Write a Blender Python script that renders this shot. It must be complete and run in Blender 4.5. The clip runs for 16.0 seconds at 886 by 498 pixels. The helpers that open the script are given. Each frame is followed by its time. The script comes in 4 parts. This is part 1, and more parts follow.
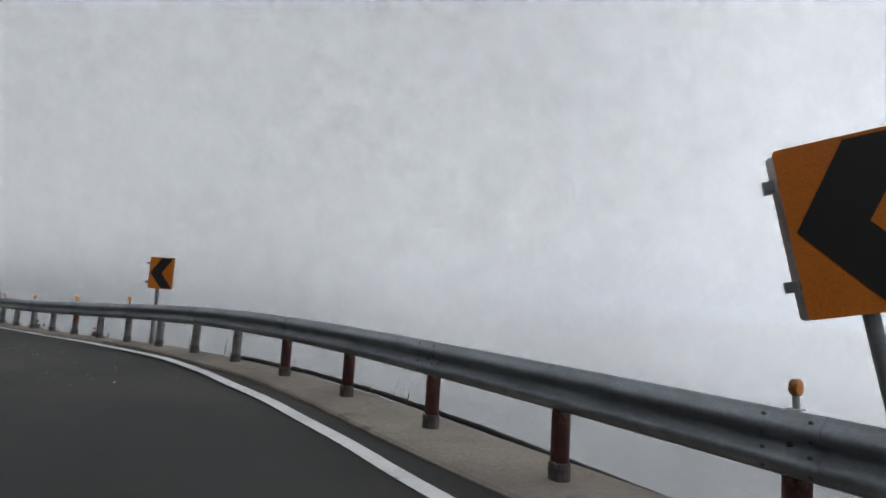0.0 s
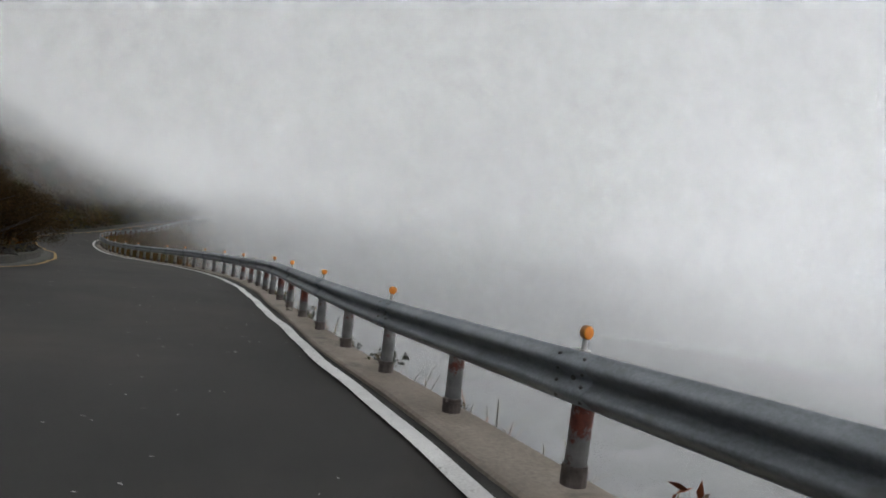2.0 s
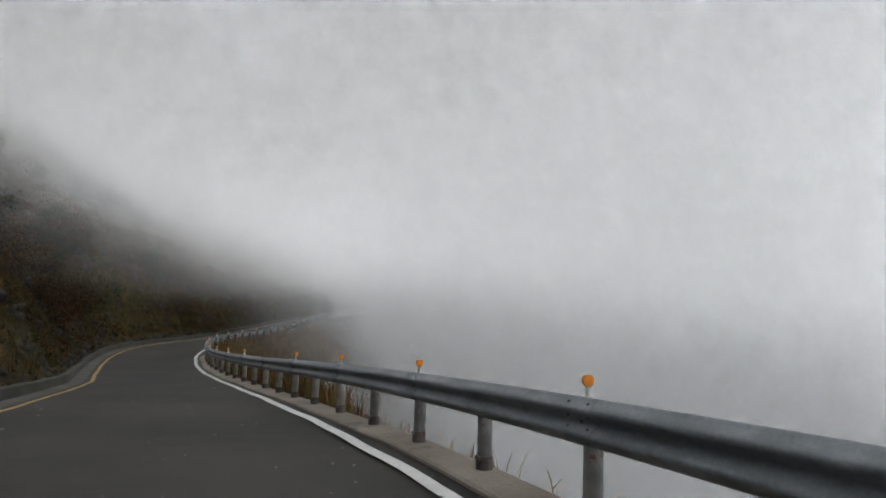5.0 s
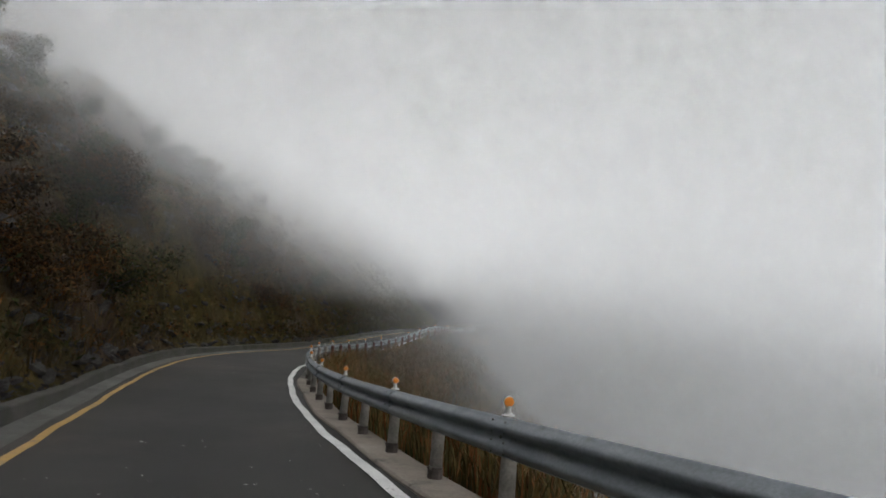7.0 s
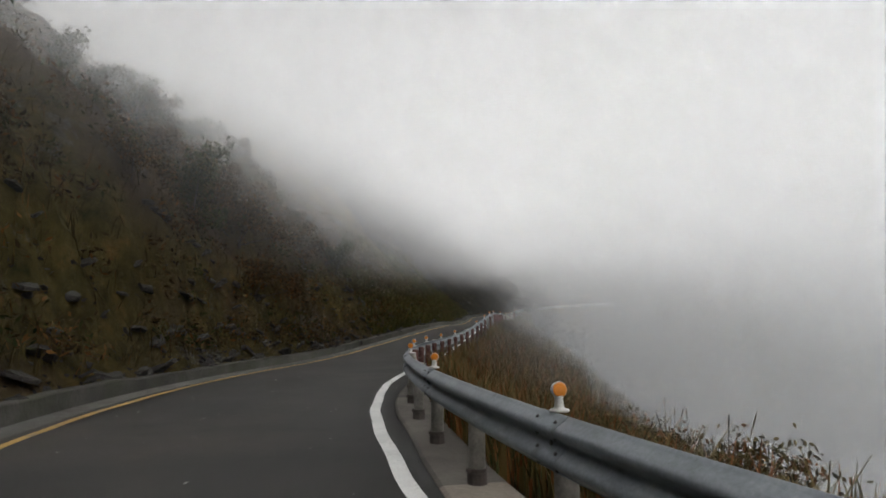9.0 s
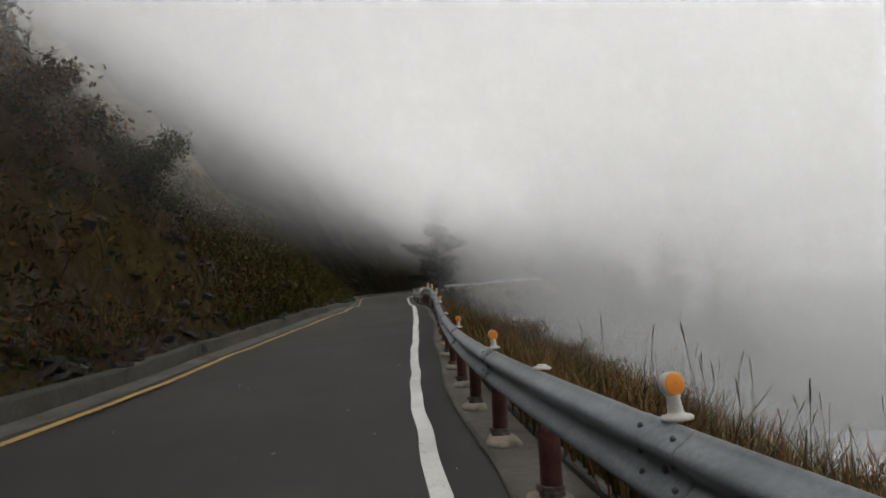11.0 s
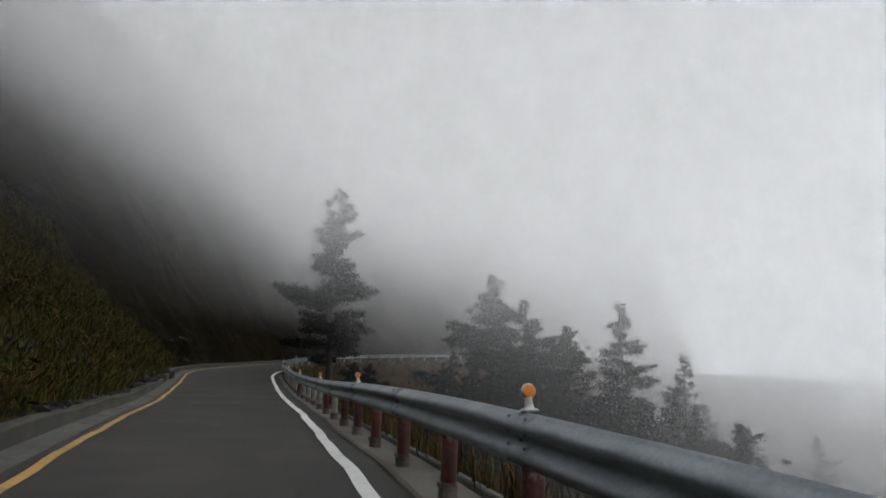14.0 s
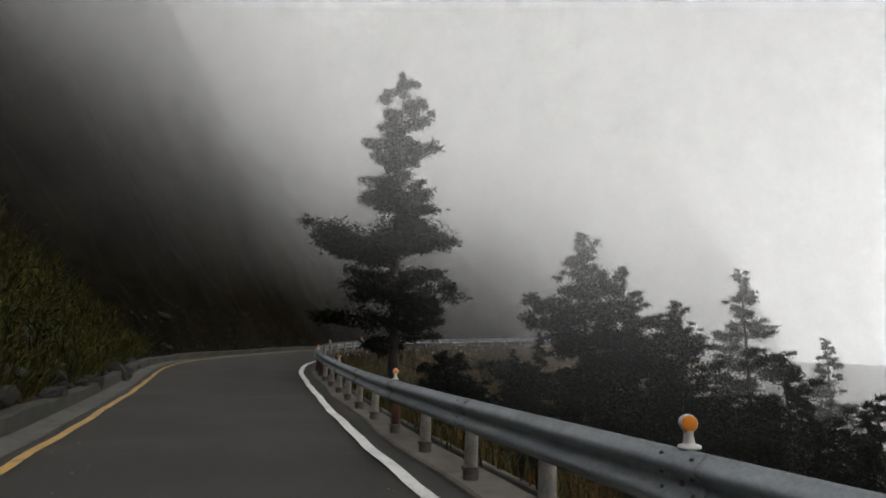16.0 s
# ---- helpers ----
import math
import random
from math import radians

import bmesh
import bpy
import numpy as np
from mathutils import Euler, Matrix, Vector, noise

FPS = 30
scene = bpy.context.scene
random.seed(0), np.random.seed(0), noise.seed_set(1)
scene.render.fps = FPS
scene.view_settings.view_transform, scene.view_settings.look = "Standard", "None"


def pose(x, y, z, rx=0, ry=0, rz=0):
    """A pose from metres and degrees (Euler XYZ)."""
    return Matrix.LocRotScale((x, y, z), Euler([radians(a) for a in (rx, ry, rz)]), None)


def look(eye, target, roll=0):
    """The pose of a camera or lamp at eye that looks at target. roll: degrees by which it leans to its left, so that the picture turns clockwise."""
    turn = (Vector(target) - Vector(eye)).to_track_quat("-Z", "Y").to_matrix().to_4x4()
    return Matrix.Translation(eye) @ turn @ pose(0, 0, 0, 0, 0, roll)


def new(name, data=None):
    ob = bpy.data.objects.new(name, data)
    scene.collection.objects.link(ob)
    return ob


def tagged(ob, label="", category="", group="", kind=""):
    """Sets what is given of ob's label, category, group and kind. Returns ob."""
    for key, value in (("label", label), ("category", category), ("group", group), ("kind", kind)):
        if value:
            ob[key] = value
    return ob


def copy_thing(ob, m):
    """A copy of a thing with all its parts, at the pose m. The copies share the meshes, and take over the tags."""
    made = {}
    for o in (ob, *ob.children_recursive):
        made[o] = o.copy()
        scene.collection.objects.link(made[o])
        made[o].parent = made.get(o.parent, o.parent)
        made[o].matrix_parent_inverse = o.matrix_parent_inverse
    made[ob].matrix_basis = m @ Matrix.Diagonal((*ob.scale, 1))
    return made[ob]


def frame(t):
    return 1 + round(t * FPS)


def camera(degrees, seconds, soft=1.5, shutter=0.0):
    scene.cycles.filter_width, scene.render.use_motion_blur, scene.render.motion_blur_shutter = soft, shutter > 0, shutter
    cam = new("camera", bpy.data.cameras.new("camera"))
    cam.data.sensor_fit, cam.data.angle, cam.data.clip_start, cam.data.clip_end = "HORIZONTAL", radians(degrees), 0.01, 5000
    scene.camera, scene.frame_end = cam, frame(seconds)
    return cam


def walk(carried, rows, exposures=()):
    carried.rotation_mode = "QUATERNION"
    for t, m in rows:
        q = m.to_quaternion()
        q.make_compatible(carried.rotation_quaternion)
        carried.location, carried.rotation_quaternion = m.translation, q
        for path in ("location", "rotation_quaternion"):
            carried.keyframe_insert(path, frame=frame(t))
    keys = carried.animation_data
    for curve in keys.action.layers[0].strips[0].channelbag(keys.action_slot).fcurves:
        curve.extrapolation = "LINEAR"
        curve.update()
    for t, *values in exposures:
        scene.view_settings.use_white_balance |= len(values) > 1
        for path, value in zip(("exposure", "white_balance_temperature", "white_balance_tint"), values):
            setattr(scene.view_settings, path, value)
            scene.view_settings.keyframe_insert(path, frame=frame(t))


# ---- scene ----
# the drive: one lens, one path
cam = camera(73.49, 16.0, soft=1.8)
ROWS = [  # seconds, place, yaw, pitch, roll
    (0.0, -11.008, 2.445, -3.689, -22.33, 4.79, 3.99),
    (0.5, -11.396, 6.058, -3.760, -14.67, 0.76, 3.74),
    (1.0, -12.180, 9.388, -3.836, -6.73, 1.88, 4.47),
    (1.5, -13.180, 12.747, -3.809, -2.55, 0.49, 6.77),
    (2.0, -14.411, 15.919, -3.880, 1.85, -0.44, 6.47),
    (2.5, -15.695, 19.229, -4.030, 6.29, 0.16, 4.46),
    (3.0, -17.110, 22.450, -4.177, 9.69, 2.35, 3.12),
    (3.5, -18.625, 25.466, -4.337, 10.27, 4.71, 2.32),
    (4.0, -20.301, 28.497, -4.421, 13.84, 4.86, -0.28),
    (4.6, -22.203, 32.358, -4.609, 13.43, 5.63, 0.54),
    (5.2, -24.424, 35.978, -4.823, 14.85, 7.28, 2.30),
    (5.8, -27.026, 39.330, -4.990, 17.57, 8.84, 3.99),
    (6.3, -29.404, 42.121, -5.162, 18.91, 9.39, 4.58),
    (6.5, -30.305, 43.255, -5.240, 18.68, 9.04, 6.40),
    (6.6, -30.735, 43.887, -5.288, 20.67, 8.39, 4.68),
    (7.0, -32.599, 46.200, -5.409, 21.54, 8.41, 4.76),
    (7.5, -34.824, 49.162, -5.595, 21.76, 9.42, 1.67),
    (8.0, -37.025, 51.794, -5.745, 20.58, 11.17, 3.21),
    (8.2, -37.898, 52.894, -5.748, 22.36, 8.66, 0.39),
    (8.8, -40.576, 56.206, -5.832, 21.01, 8.27, -0.02),
    (9.3, -42.630, 59.100, -5.833, 18.91, 7.60, -0.71),
    (9.8, -44.509, 62.179, -5.766, 15.39, 6.96, -1.36),
    (10.3, -46.125, 65.350, -5.712, 10.23, 6.67, -1.66),
    (10.5, -46.671, 66.642, -5.669, 8.92, 6.11, -3.36),
    (10.6, -46.931, 67.287, -5.659, 9.16, 6.04, -4.73),
    (11.0, -47.838, 69.922, -5.699, 7.19, 6.25, -1.61),
    (11.5, -48.883, 73.296, -5.592, 0.04, 8.39, -1.62),
    (12.0, -49.810, 76.673, -5.556, -3.18, 10.16, -2.19),
    (12.5, -50.413, 80.265, -5.371, -4.17, 10.75, -3.62),
    (13.0, -51.031, 83.707, -5.077, -6.31, 15.35, -1.33),
    (13.5, -51.644, 87.119, -4.790, -6.11, 14.49, 0.33),
    (14.0, -52.411, 90.265, -4.471, -5.88, 13.11, 1.76),
    (14.5, -53.075, 93.613, -4.253, -5.86, 12.46, 3.37),
    (15.0, -53.829, 96.637, -4.210, -5.70, 12.62, 3.94),
    (15.2, -54.170, 97.933, -4.190, -5.77, 13.31, 5.23),
    (15.5, -54.637, 99.853, -4.137, -5.69, 13.44, 4.73),
    (16.0, -55.344, 103.325, -4.029, -5.41, 11.75, 1.67),
]


def aim(x, y, z, yaw, pitch, roll):
    a, b = radians(yaw), radians(pitch)
    way = Vector((-math.sin(a) * math.cos(b), math.cos(a) * math.cos(b), math.sin(b)))
    return look((x, y, z), Vector((x, y, z)) + way * 10, roll)


walk(cam, [(r[0], aim(*r[1:])) for r in ROWS], [(0.0, -0.12, 6200, 10), (1.5, 0.04, 6450, 10), (4.0, 0.1, 6450, 10), (7.0, 0.18, 6500, 10), (8.2, 0.3, 6550, 10), (10.5, 0.24, 6750, 10), (12.0, 0.24, 6650, 10), (13.5, 0.14, 6350, 10), (14.5, 0.18, 6550, 10), (16.0, 0.24, 6700, 10)])

# the line of the guard rail's posts: every fourth post from post -16 on
RAIL = [
    (-7.97, -19.21, -4.88), (-7.91, -12.90, -4.88), (-7.85, -6.58, -4.88), (-7.84, -0.26, -4.88),
    (-8.55, 6.02, -4.88), (-10.33, 12.16, -4.87), (-12.90, 17.95, -5.11), (-15.79, 23.67, -5.36),
    (-18.41, 29.28, -5.55), (-21.12, 34.94, -5.82), (-24.57, 40.24, -6.08), (-28.60, 45.13, -6.38),
    (-32.74, 49.85, -6.71), (-36.95, 54.54, -6.96), (-41.01, 59.40, -7.04), (-44.47, 64.66, -6.93),
    (-46.86, 70.53, -6.87), (-48.37, 76.71, -6.75), (-49.50, 82.98, -6.36), (-50.56, 89.18, -5.73),
    (-51.79, 95.34, -5.34), (-52.95, 101.53, -5.20), (-54.13, 107.74, -5.07), (-55.44, 113.90, -4.84),
    (-56.70, 120.09, -4.48), (-57.75, 126.32, -4.00), (-57.53, 132.62, -3.53), (-56.11, 138.77, -3.05),
    (-53.96, 144.69, -2.63), (-50.08, 149.65, -2.21), (-44.98, 153.36, -1.79), (-39.22, 155.92, -1.37),
    (-33.17, 157.66, -0.95), (-26.96, 158.75, -0.53), (-20.70, 159.41, -0.11), (-14.41, 159.85, 0.31),
]

# ---- world and light: a bright even overcast, the sun lost in the mist ----
world = bpy.data.worlds.new("mist_sky")
scene.world = world
world.use_nodes = True
wn, wl = world.node_tree.nodes, world.node_tree.links
wn.clear()
w_out, w_add = wn.new("ShaderNodeOutputWorld"), wn.new("ShaderNodeAddShader")
w_sky, w_skybg = wn.new("ShaderNodeTexSky"), wn.new("ShaderNodeBackground")
w_sky.sky_type, w_sky.sun_disc, w_sky.sun_elevation, w_sky.sun_rotation = "NISHITA", False, radians(75), radians(70)
w_sky.air_density, w_sky.dust_density, w_sky.ozone_density = 0.3, 0.0, 1.0
w_skybg.inputs["Strength"].default_value = 0.05
w_bg, w_tc, w_sep, w_ramp = wn.new("ShaderNodeBackground"), wn.new("ShaderNodeTexCoord"), wn.new("ShaderNodeSeparateXYZ"), wn.new("ShaderNodeValToRGB")
w_ramp.color_ramp.elements[0].position, w_ramp.color_ramp.elements[0].color = 0.47, (0.10, 0.10, 0.099, 1)
w_ramp.color_ramp.elements[1].position, w_ramp.color_ramp.elements[1].color = 0.75, (0.76, 0.753, 0.732, 1)
w_map = wn.new("ShaderNodeMapRange")
w_map.inputs["From Min"].default_value = -1
wl.new(w_tc.outputs["Generated"], w_sep.inputs[0])
wl.new(w_sep.outputs["Z"], w_map.inputs["Value"])
wl.new(w_map.outputs[0], w_ramp.inputs[0])
wl.new(w_ramp.outputs[0], w_bg.inputs["Color"])
wl.new(w_sky.outputs[0], w_skybg.inputs["Color"])
wl.new(w_bg.outputs[0], w_add.inputs[0])
wl.new(w_skybg.outputs[0], w_add.inputs[1])
wl.new(w_add.outputs[0], w_out.inputs["Surface"])
sun = new("sun", bpy.data.lights.new("sun", "SUN"))
sun.data.energy, sun.data.angle, sun.data.color = 0.45, radians(40), (1.0, 0.97, 0.92)
sun.matrix_world = look((20, 60, 80), (-45, 85, 0))
scene.cycles.transparent_max_bounces = 256


# ---- plan: the rail's line, the road's widths, the slopes ----
def spline(ts, ys):
    """A natural cubic spline through the points; gives a function of t."""
    ts, ys = np.array(ts, float), np.array(ys, float)
    h, n = np.diff(ts), len(ts)
    a, r = np.eye(n), np.zeros(ys.shape)
    for i in range(1, n - 1):
        a[i, i - 1 : i + 2] = h[i - 1], 2 * (h[i - 1] + h[i]), h[i]
        r[i] = 6 * ((ys[i + 1] - ys[i]) / h[i] - (ys[i] - ys[i - 1]) / h[i - 1])
    m = np.linalg.solve(a, r)

    def at(t):
        i = int(np.clip(np.searchsorted(ts, t) - 1, 0, n - 2))
        u, v = ts[i + 1] - t, t - ts[i]
        return (m[i] * u**3 + m[i + 1] * v**3) / (6 * h[i]) + (ys[i] / h[i] - m[i] * h[i] / 6) * u + (ys[i + 1] / h[i] - m[i + 1] * h[i] / 6) * v

    return at


N0, N1 = -16, 116
rail_at = spline(range(-16, 128, 4), RAIL)
FINE = np.arange(N0, N1 + 0.01, 0.25)
LINE = np.array([rail_at(n) for n in FINE])
TAN = np.gradient(LINE, axis=0)
TAN[:, 2] = 0
TAN /= np.linalg.norm(TAN, axis=1)[:, None]
LEFT = np.stack([-TAN[:, 1], TAN[:, 0], 0 * TAN[:, 0]], 1)


def along(table, n):
    return float(np.interp(n, [a for a, _ in table], [b for _, b in table]))


def at(n, l, h=0.0):
    """The place at post n, l metres left of the rail's posts (right: negative), h over the posts' foot."""
    c = np.array([np.interp(n, FINE, LINE[:, k]) for k in range(3)])
    s = np.array([np.interp(n, FINE, LEFT[:, k]) for k in range(3)])
    return Vector(c + s * l + (0, 0, h))


def heading(n):
    return math.atan2(-np.interp(n, FINE, TAN[:, 0]), np.interp(n, FINE, TAN[:, 1]))


def stand(n, l, h=0.0, turn=0.0):
    """The pose of a thing that stands there and faces along the road (its +y)."""
    return Matrix.Translation(at(n, l, h)) @ Matrix.Rotation(heading(n) + radians(turn), 4, "Z")


WHITE = [(-16, 1.0), (0, 0.95), (2.4, 0.88), (4, 0.76), (6, 0.74), (8, 0.64), (10, 0.55), (13, 0.5), (16, 0.57), (20, 0.66), (25, 0.62), (31, 0.56), (36, 0.55), (41, 0.49), (44, 0.53), (48, 0.61), (56, 0.66), (60, 0.66), (65, 0.56), (70, 0.52), (73, 0.58), (80, 0.55), (116, 0.55)]
YELLOW = [(-16, 11), (0, 10), (10, 8.6), (16, 7.3), (20, 6.5), (22, 6.05), (24.5, 5.74), (27, 5.2), (30, 4.72), (34, 4.02), (38, 4.1), (42, 4.3), (46, 4.6), (49, 4.75), (52, 4.56), (55.5, 4.5), (57, 4.25), (59, 3.8), (62, 3.26), (64, 3.3), (66, 3.55), (68, 3.8), (70, 4.02), (72, 4.08), (75, 4.26), (77.5, 4.45), (80, 4.62), (84.5, 5.1), (88, 5.0), (116, 4.6)]
BANK = [(-16, 2.6), (20, 2.4), (26, 1.2), (31, 0.55), (36, 0.32), (60, 0.35), (66, 0.55), (116, 0.6)]  # fall of the valley side
ROAD_H = -0.04
OUTER = [(0, -0.45), (3, -0.35), (7, -0.2), (16, -0.12), (33, -0.17), (44, -0.3), (50, -0.34), (116, -0.34)]  # the kerb strip's outer edge


def rough(x, y, size, seed=0.0):
    return noise.fractal(Vector((x / size, y / size, seed)), 0.9, 2.1, 4)


def ease(v, a, b):
    """0 at a, 1 at b, smooth between."""
    k = min(1.0, max(0.0, (v - a) / (b - a)))
    return k * k * (3 - 2 * k)


CRAG = [(0, 0.3), (0.9, 1.4), (1.5, 3.4), (2.5, 5.7), (4.5, 7.8), (7.5, 10.2), (13, 14.2), (30, 28), (60, 52), (200, 60)]  # height behind the foot
GRASSY = [(56, 0.6), (67, 0.64), (71, 0.84), (86, 0.9)]  # slope of the lower grassy bank


def hill(n, u, x, y):
    """Height over the road of the uphill bank, u metres behind its foot."""
    if u < 0:
        return -0.15
    swell = 0.92 + 0.42 * rough(x, y, 17, 3.0)
    steep = 0.28 + swell * (1.25 * min(u, 7) + 1.0 * max(0, min(u - 7, 15)) + 0.8 * max(0, u - 22))
    crag = along(CRAG, u) * (0.9 + 0.25 * rough(x, y, 9, 3.0))
    grass = 0.28 + along(GRASSY, n) * min(u, 14) * (0.95 + 0.2 * rough(x, y, 8, 3.0)) + 0.8 * max(0, u - 14)
    base = steep + (crag - steep) * ease(n, 40, 47)
    base += (grass - base) * ease(n, 56.8, 58.6)  # the hollow past the crag
    base += (1.35 * steep - base) * ease(n, 83.5, 87)  # the dark face on the bend
    rugged = 1.0 + 0.5 * ease(n, 40, 46) * ease(n, 58, 57) - 0.45 * ease(n, 58, 60) * ease(n, 86, 82)
    return min(base, 62) * min(1, 0.55 + u / 2.5) + min(1, u / 1.6) * rugged * (0.62 * rough(x, y, 3.2) + 0.34 * rough(x, y, 1.1, 7.0))


def valley(n, d, x, y):
    """Height of the valley side, d metres outside the kerb strip."""
    k = along(BANK, n)
    return -0.05 - k * min(d, 4) - max(0.85, k) * max(0, d - 4) + min(1, d / 1.5) * 0.2 * rough(x, y, 2.0, 5.0)


# ---- materials ----
def material(name, rough_=0.8, metal=0.0):
    m = bpy.data.materials.new(name)
    m.use_nodes = True
    b = m.node_tree.nodes["Principled BSDF"]
    b.inputs["Roughness"].default_value, b.inputs["Metallic"].default_value = rough_, metal
    return m, m.node_tree.nodes, m.node_tree.links, b


def node_noise(m, scale, detail=4.0, rough_=0.6, space="Object", stretch=(1, 1, 1)):
    nt = m.node_tree
    tc, mp, tx = nt.nodes.new("ShaderNodeTexCoord"), nt.nodes.new("ShaderNodeMapping"), nt.nodes.new("ShaderNodeTexNoise")
    mp.inputs["Scale"].default_value = stretch
    tx.inputs["Scale"].default_value, tx.inputs["Detail"].default_value, tx.inputs["Roughness"].default_value = scale, detail, rough_
    nt.links.new(tc.outputs[space], mp.inputs[0])
    nt.links.new(mp.outputs[0], tx.inputs["Vector"])
    return tx.outputs["Fac"]


def node_ramp(m, value, stops):
    r = m.node_tree.nodes.new("ShaderNodeValToRGB")
    while len(r.color_ramp.elements) < len(stops):
        r.color_ramp.elements.new(0.5)
    for e, (p, c) in zip(r.color_ramp.elements, stops):
        e.position, e.color = p, (*c, 1) if len(c) == 3 else c
    m.node_tree.links.new(value, r.inputs[0])
    return r.outputs[0]


def node_mix(m, fac, a, b, mode="MIX"):
    x = m.node_tree.nodes.new("ShaderNodeMix")
    x.data_type, x.blend_type = "RGBA", mode
    for socket, v in ((x.inputs[0], fac), (x.inputs[6], a), (x.inputs[7], b)):
        if isinstance(v, bpy.types.NodeSocket):
            m.node_tree.links.new(v, socket)
        else:
            socket.default_value = v if isinstance(v, float) else (*v, 1)
    return x.outputs[2]


def node_bump(m, value, strength, distance):
    b = m.node_tree.nodes.new("ShaderNodeBump")
    b.inputs["Strength"].default_value, b.inputs["Distance"].default_value = strength, distance
    m.node_tree.links.new(value, b.inputs["Height"])
    m.node_tree.links.new(b.outputs[0], m.node_tree.nodes["Principled BSDF"].inputs["Normal"])


def surface(name, stops, scale, rough_=0.85, metal=0.0, fine=None, bump=(0.3, 0.01), stretch=(1, 1, 1), spots=None, own=0.0):
    """A material of two scales of noise; own: how much each object differs in brightness."""
    m, nodes, links, b = material(name, rough_, metal)
    big = node_noise(m, scale, 5, 0.6, "Object", stretch)
    col = node_ramp(m, big, stops)
    small = node_noise(m, fine or scale * 12, 3, 0.7)
    col = node_mix(m, 0.55, col, node_ramp(m, small, [(0.3, (0.45, 0.45, 0.45)), (0.7, (1.0, 1.0, 1.0))]), "MULTIPLY")
    if spots:
        colour, size, low, high = spots
        where = node_ramp(m, node_noise(m, size, 6, 0.65), [(low, (0, 0, 0)), (high, (1, 1, 1))])
        col = node_mix(m, where, col, colour)
    if own:
        info = nodes.new("ShaderNodeObjectInfo")
        col = node_mix(m, own, col, node_ramp(m, info.outputs["Random"], [(0, (0.25, 0.25, 0.25)), (1, (1, 1, 1))]), "MULTIPLY")
    links.new(col, b.inputs["Base Color"])
    node_bump(m, small, *bump)
    return m


def foliage(name, dark, light, odd, share=0.2):
    """Leaves: each separate leaf has its own tint."""
    m, nodes, links, b = material(name, 0.75)
    geo = nodes.new("ShaderNodeNewGeometry")
    col = node_ramp(m, geo.outputs["Random Per Island"], [(0, dark), (1 - share, light), (1 - share + 0.02, odd), (1, odd)])
    patch = node_noise(m, 0.35, 3)
    col = node_mix(m, 0.6, col, node_ramp(m, patch, [(0.35, (0.4, 0.42, 0.4)), (0.65, (1, 1, 1))]), "MULTIPLY")
    links.new(col, b.inputs["Base Color"])
    b.inputs["Specular IOR Level"].default_value = 0.05
    return m


ASPHALT = surface("asphalt", [(0.3, (0.029, 0.0285, 0.027)), (0.55, (0.041, 0.0395, 0.037)), (0.75, (0.054, 0.051, 0.047))], 0.45, 0.78, fine=120, bump=(0.35, 0.006), stretch=(1, 1, 1), spots=((0.064, 0.056, 0.049), 0.22, 0.52, 0.8))
ASPHALT.node_tree.nodes["Principled BSDF"].inputs["Specular IOR Level"].default_value = 0.25
PAINT_WHITE = surface("road_paint_white", [(0.35, (0.62, 0.62, 0.61)), (0.6, (0.8, 0.8, 0.78))], 1.6, 0.7, fine=60, bump=(0.2, 0.003), spots=((0.2, 0.19, 0.18), 9, 0.62, 0.72))
PAINT_YELLOW = surface("road_paint_yellow", [(0.35, (0.40, 0.235, 0.06)), (0.65, (0.52, 0.31, 0.08))], 1.2, 0.7, fine=60, bump=(0.2, 0.003), spots=((0.20, 0.15, 0.09), 4, 0.52, 0.66))
CONCRETE = surface("kerb_concrete", [(0.25, (0.15, 0.125, 0.1)), (0.5, (0.235, 0.2, 0.165)), (0.75, (0.33, 0.29, 0.245))], 0.8, 0.92, fine=25, bump=(0.5, 0.01), spots=((0.07, 0.06, 0.05), 1.7, 0.56, 0.7))
CONCRETE_DIM = surface("weathered_kerb_concrete", [(0.25, (0.065, 0.056, 0.048)), (0.5, (0.11, 0.097, 0.083)), (0.75, (0.17, 0.15, 0.13))], 0.7, 0.92, fine=25, bump=(0.5, 0.01), spots=((0.05, 0.045, 0.04), 1.1, 0.48, 0.66))
CONCRETE_GREY = surface("gutter_concrete", [(0.3, (0.06, 0.06, 0.056)), (0.7, (0.13, 0.126, 0.118))], 0.7, 0.92, fine=22, bump=(0.5, 0.01), spots=((0.05, 0.047, 0.04), 1.3, 0.5, 0.68))
CONCRETE_WALL = surface("low_wall_concrete", [(0.3, (0.032, 0.03, 0.026)), (0.7, (0.078, 0.072, 0.062))], 0.9, 0.95, fine=16, bump=(0.7, 0.02), spots=((0.035, 0.036, 0.022), 1.0, 0.48, 0.64))
STEEL = surface("galvanised_steel", [(0.3, (0.17, 0.19, 0.21)), (0.6, (0.25, 0.275, 0.30)), (0.8, (0.32, 0.345, 0.37))], 3.0, 0.5, 0.35, fine=40, bump=(0.15, 0.002), stretch=(1, 1, 3), spots=((0.10, 0.10, 0.10), 5, 0.6, 0.75))
STEEL_DARK = surface("bolt_steel", [(0.3, (0.06, 0.06, 0.062)), (0.7, (0.14, 0.14, 0.14))], 20, 0.55, 0.5)
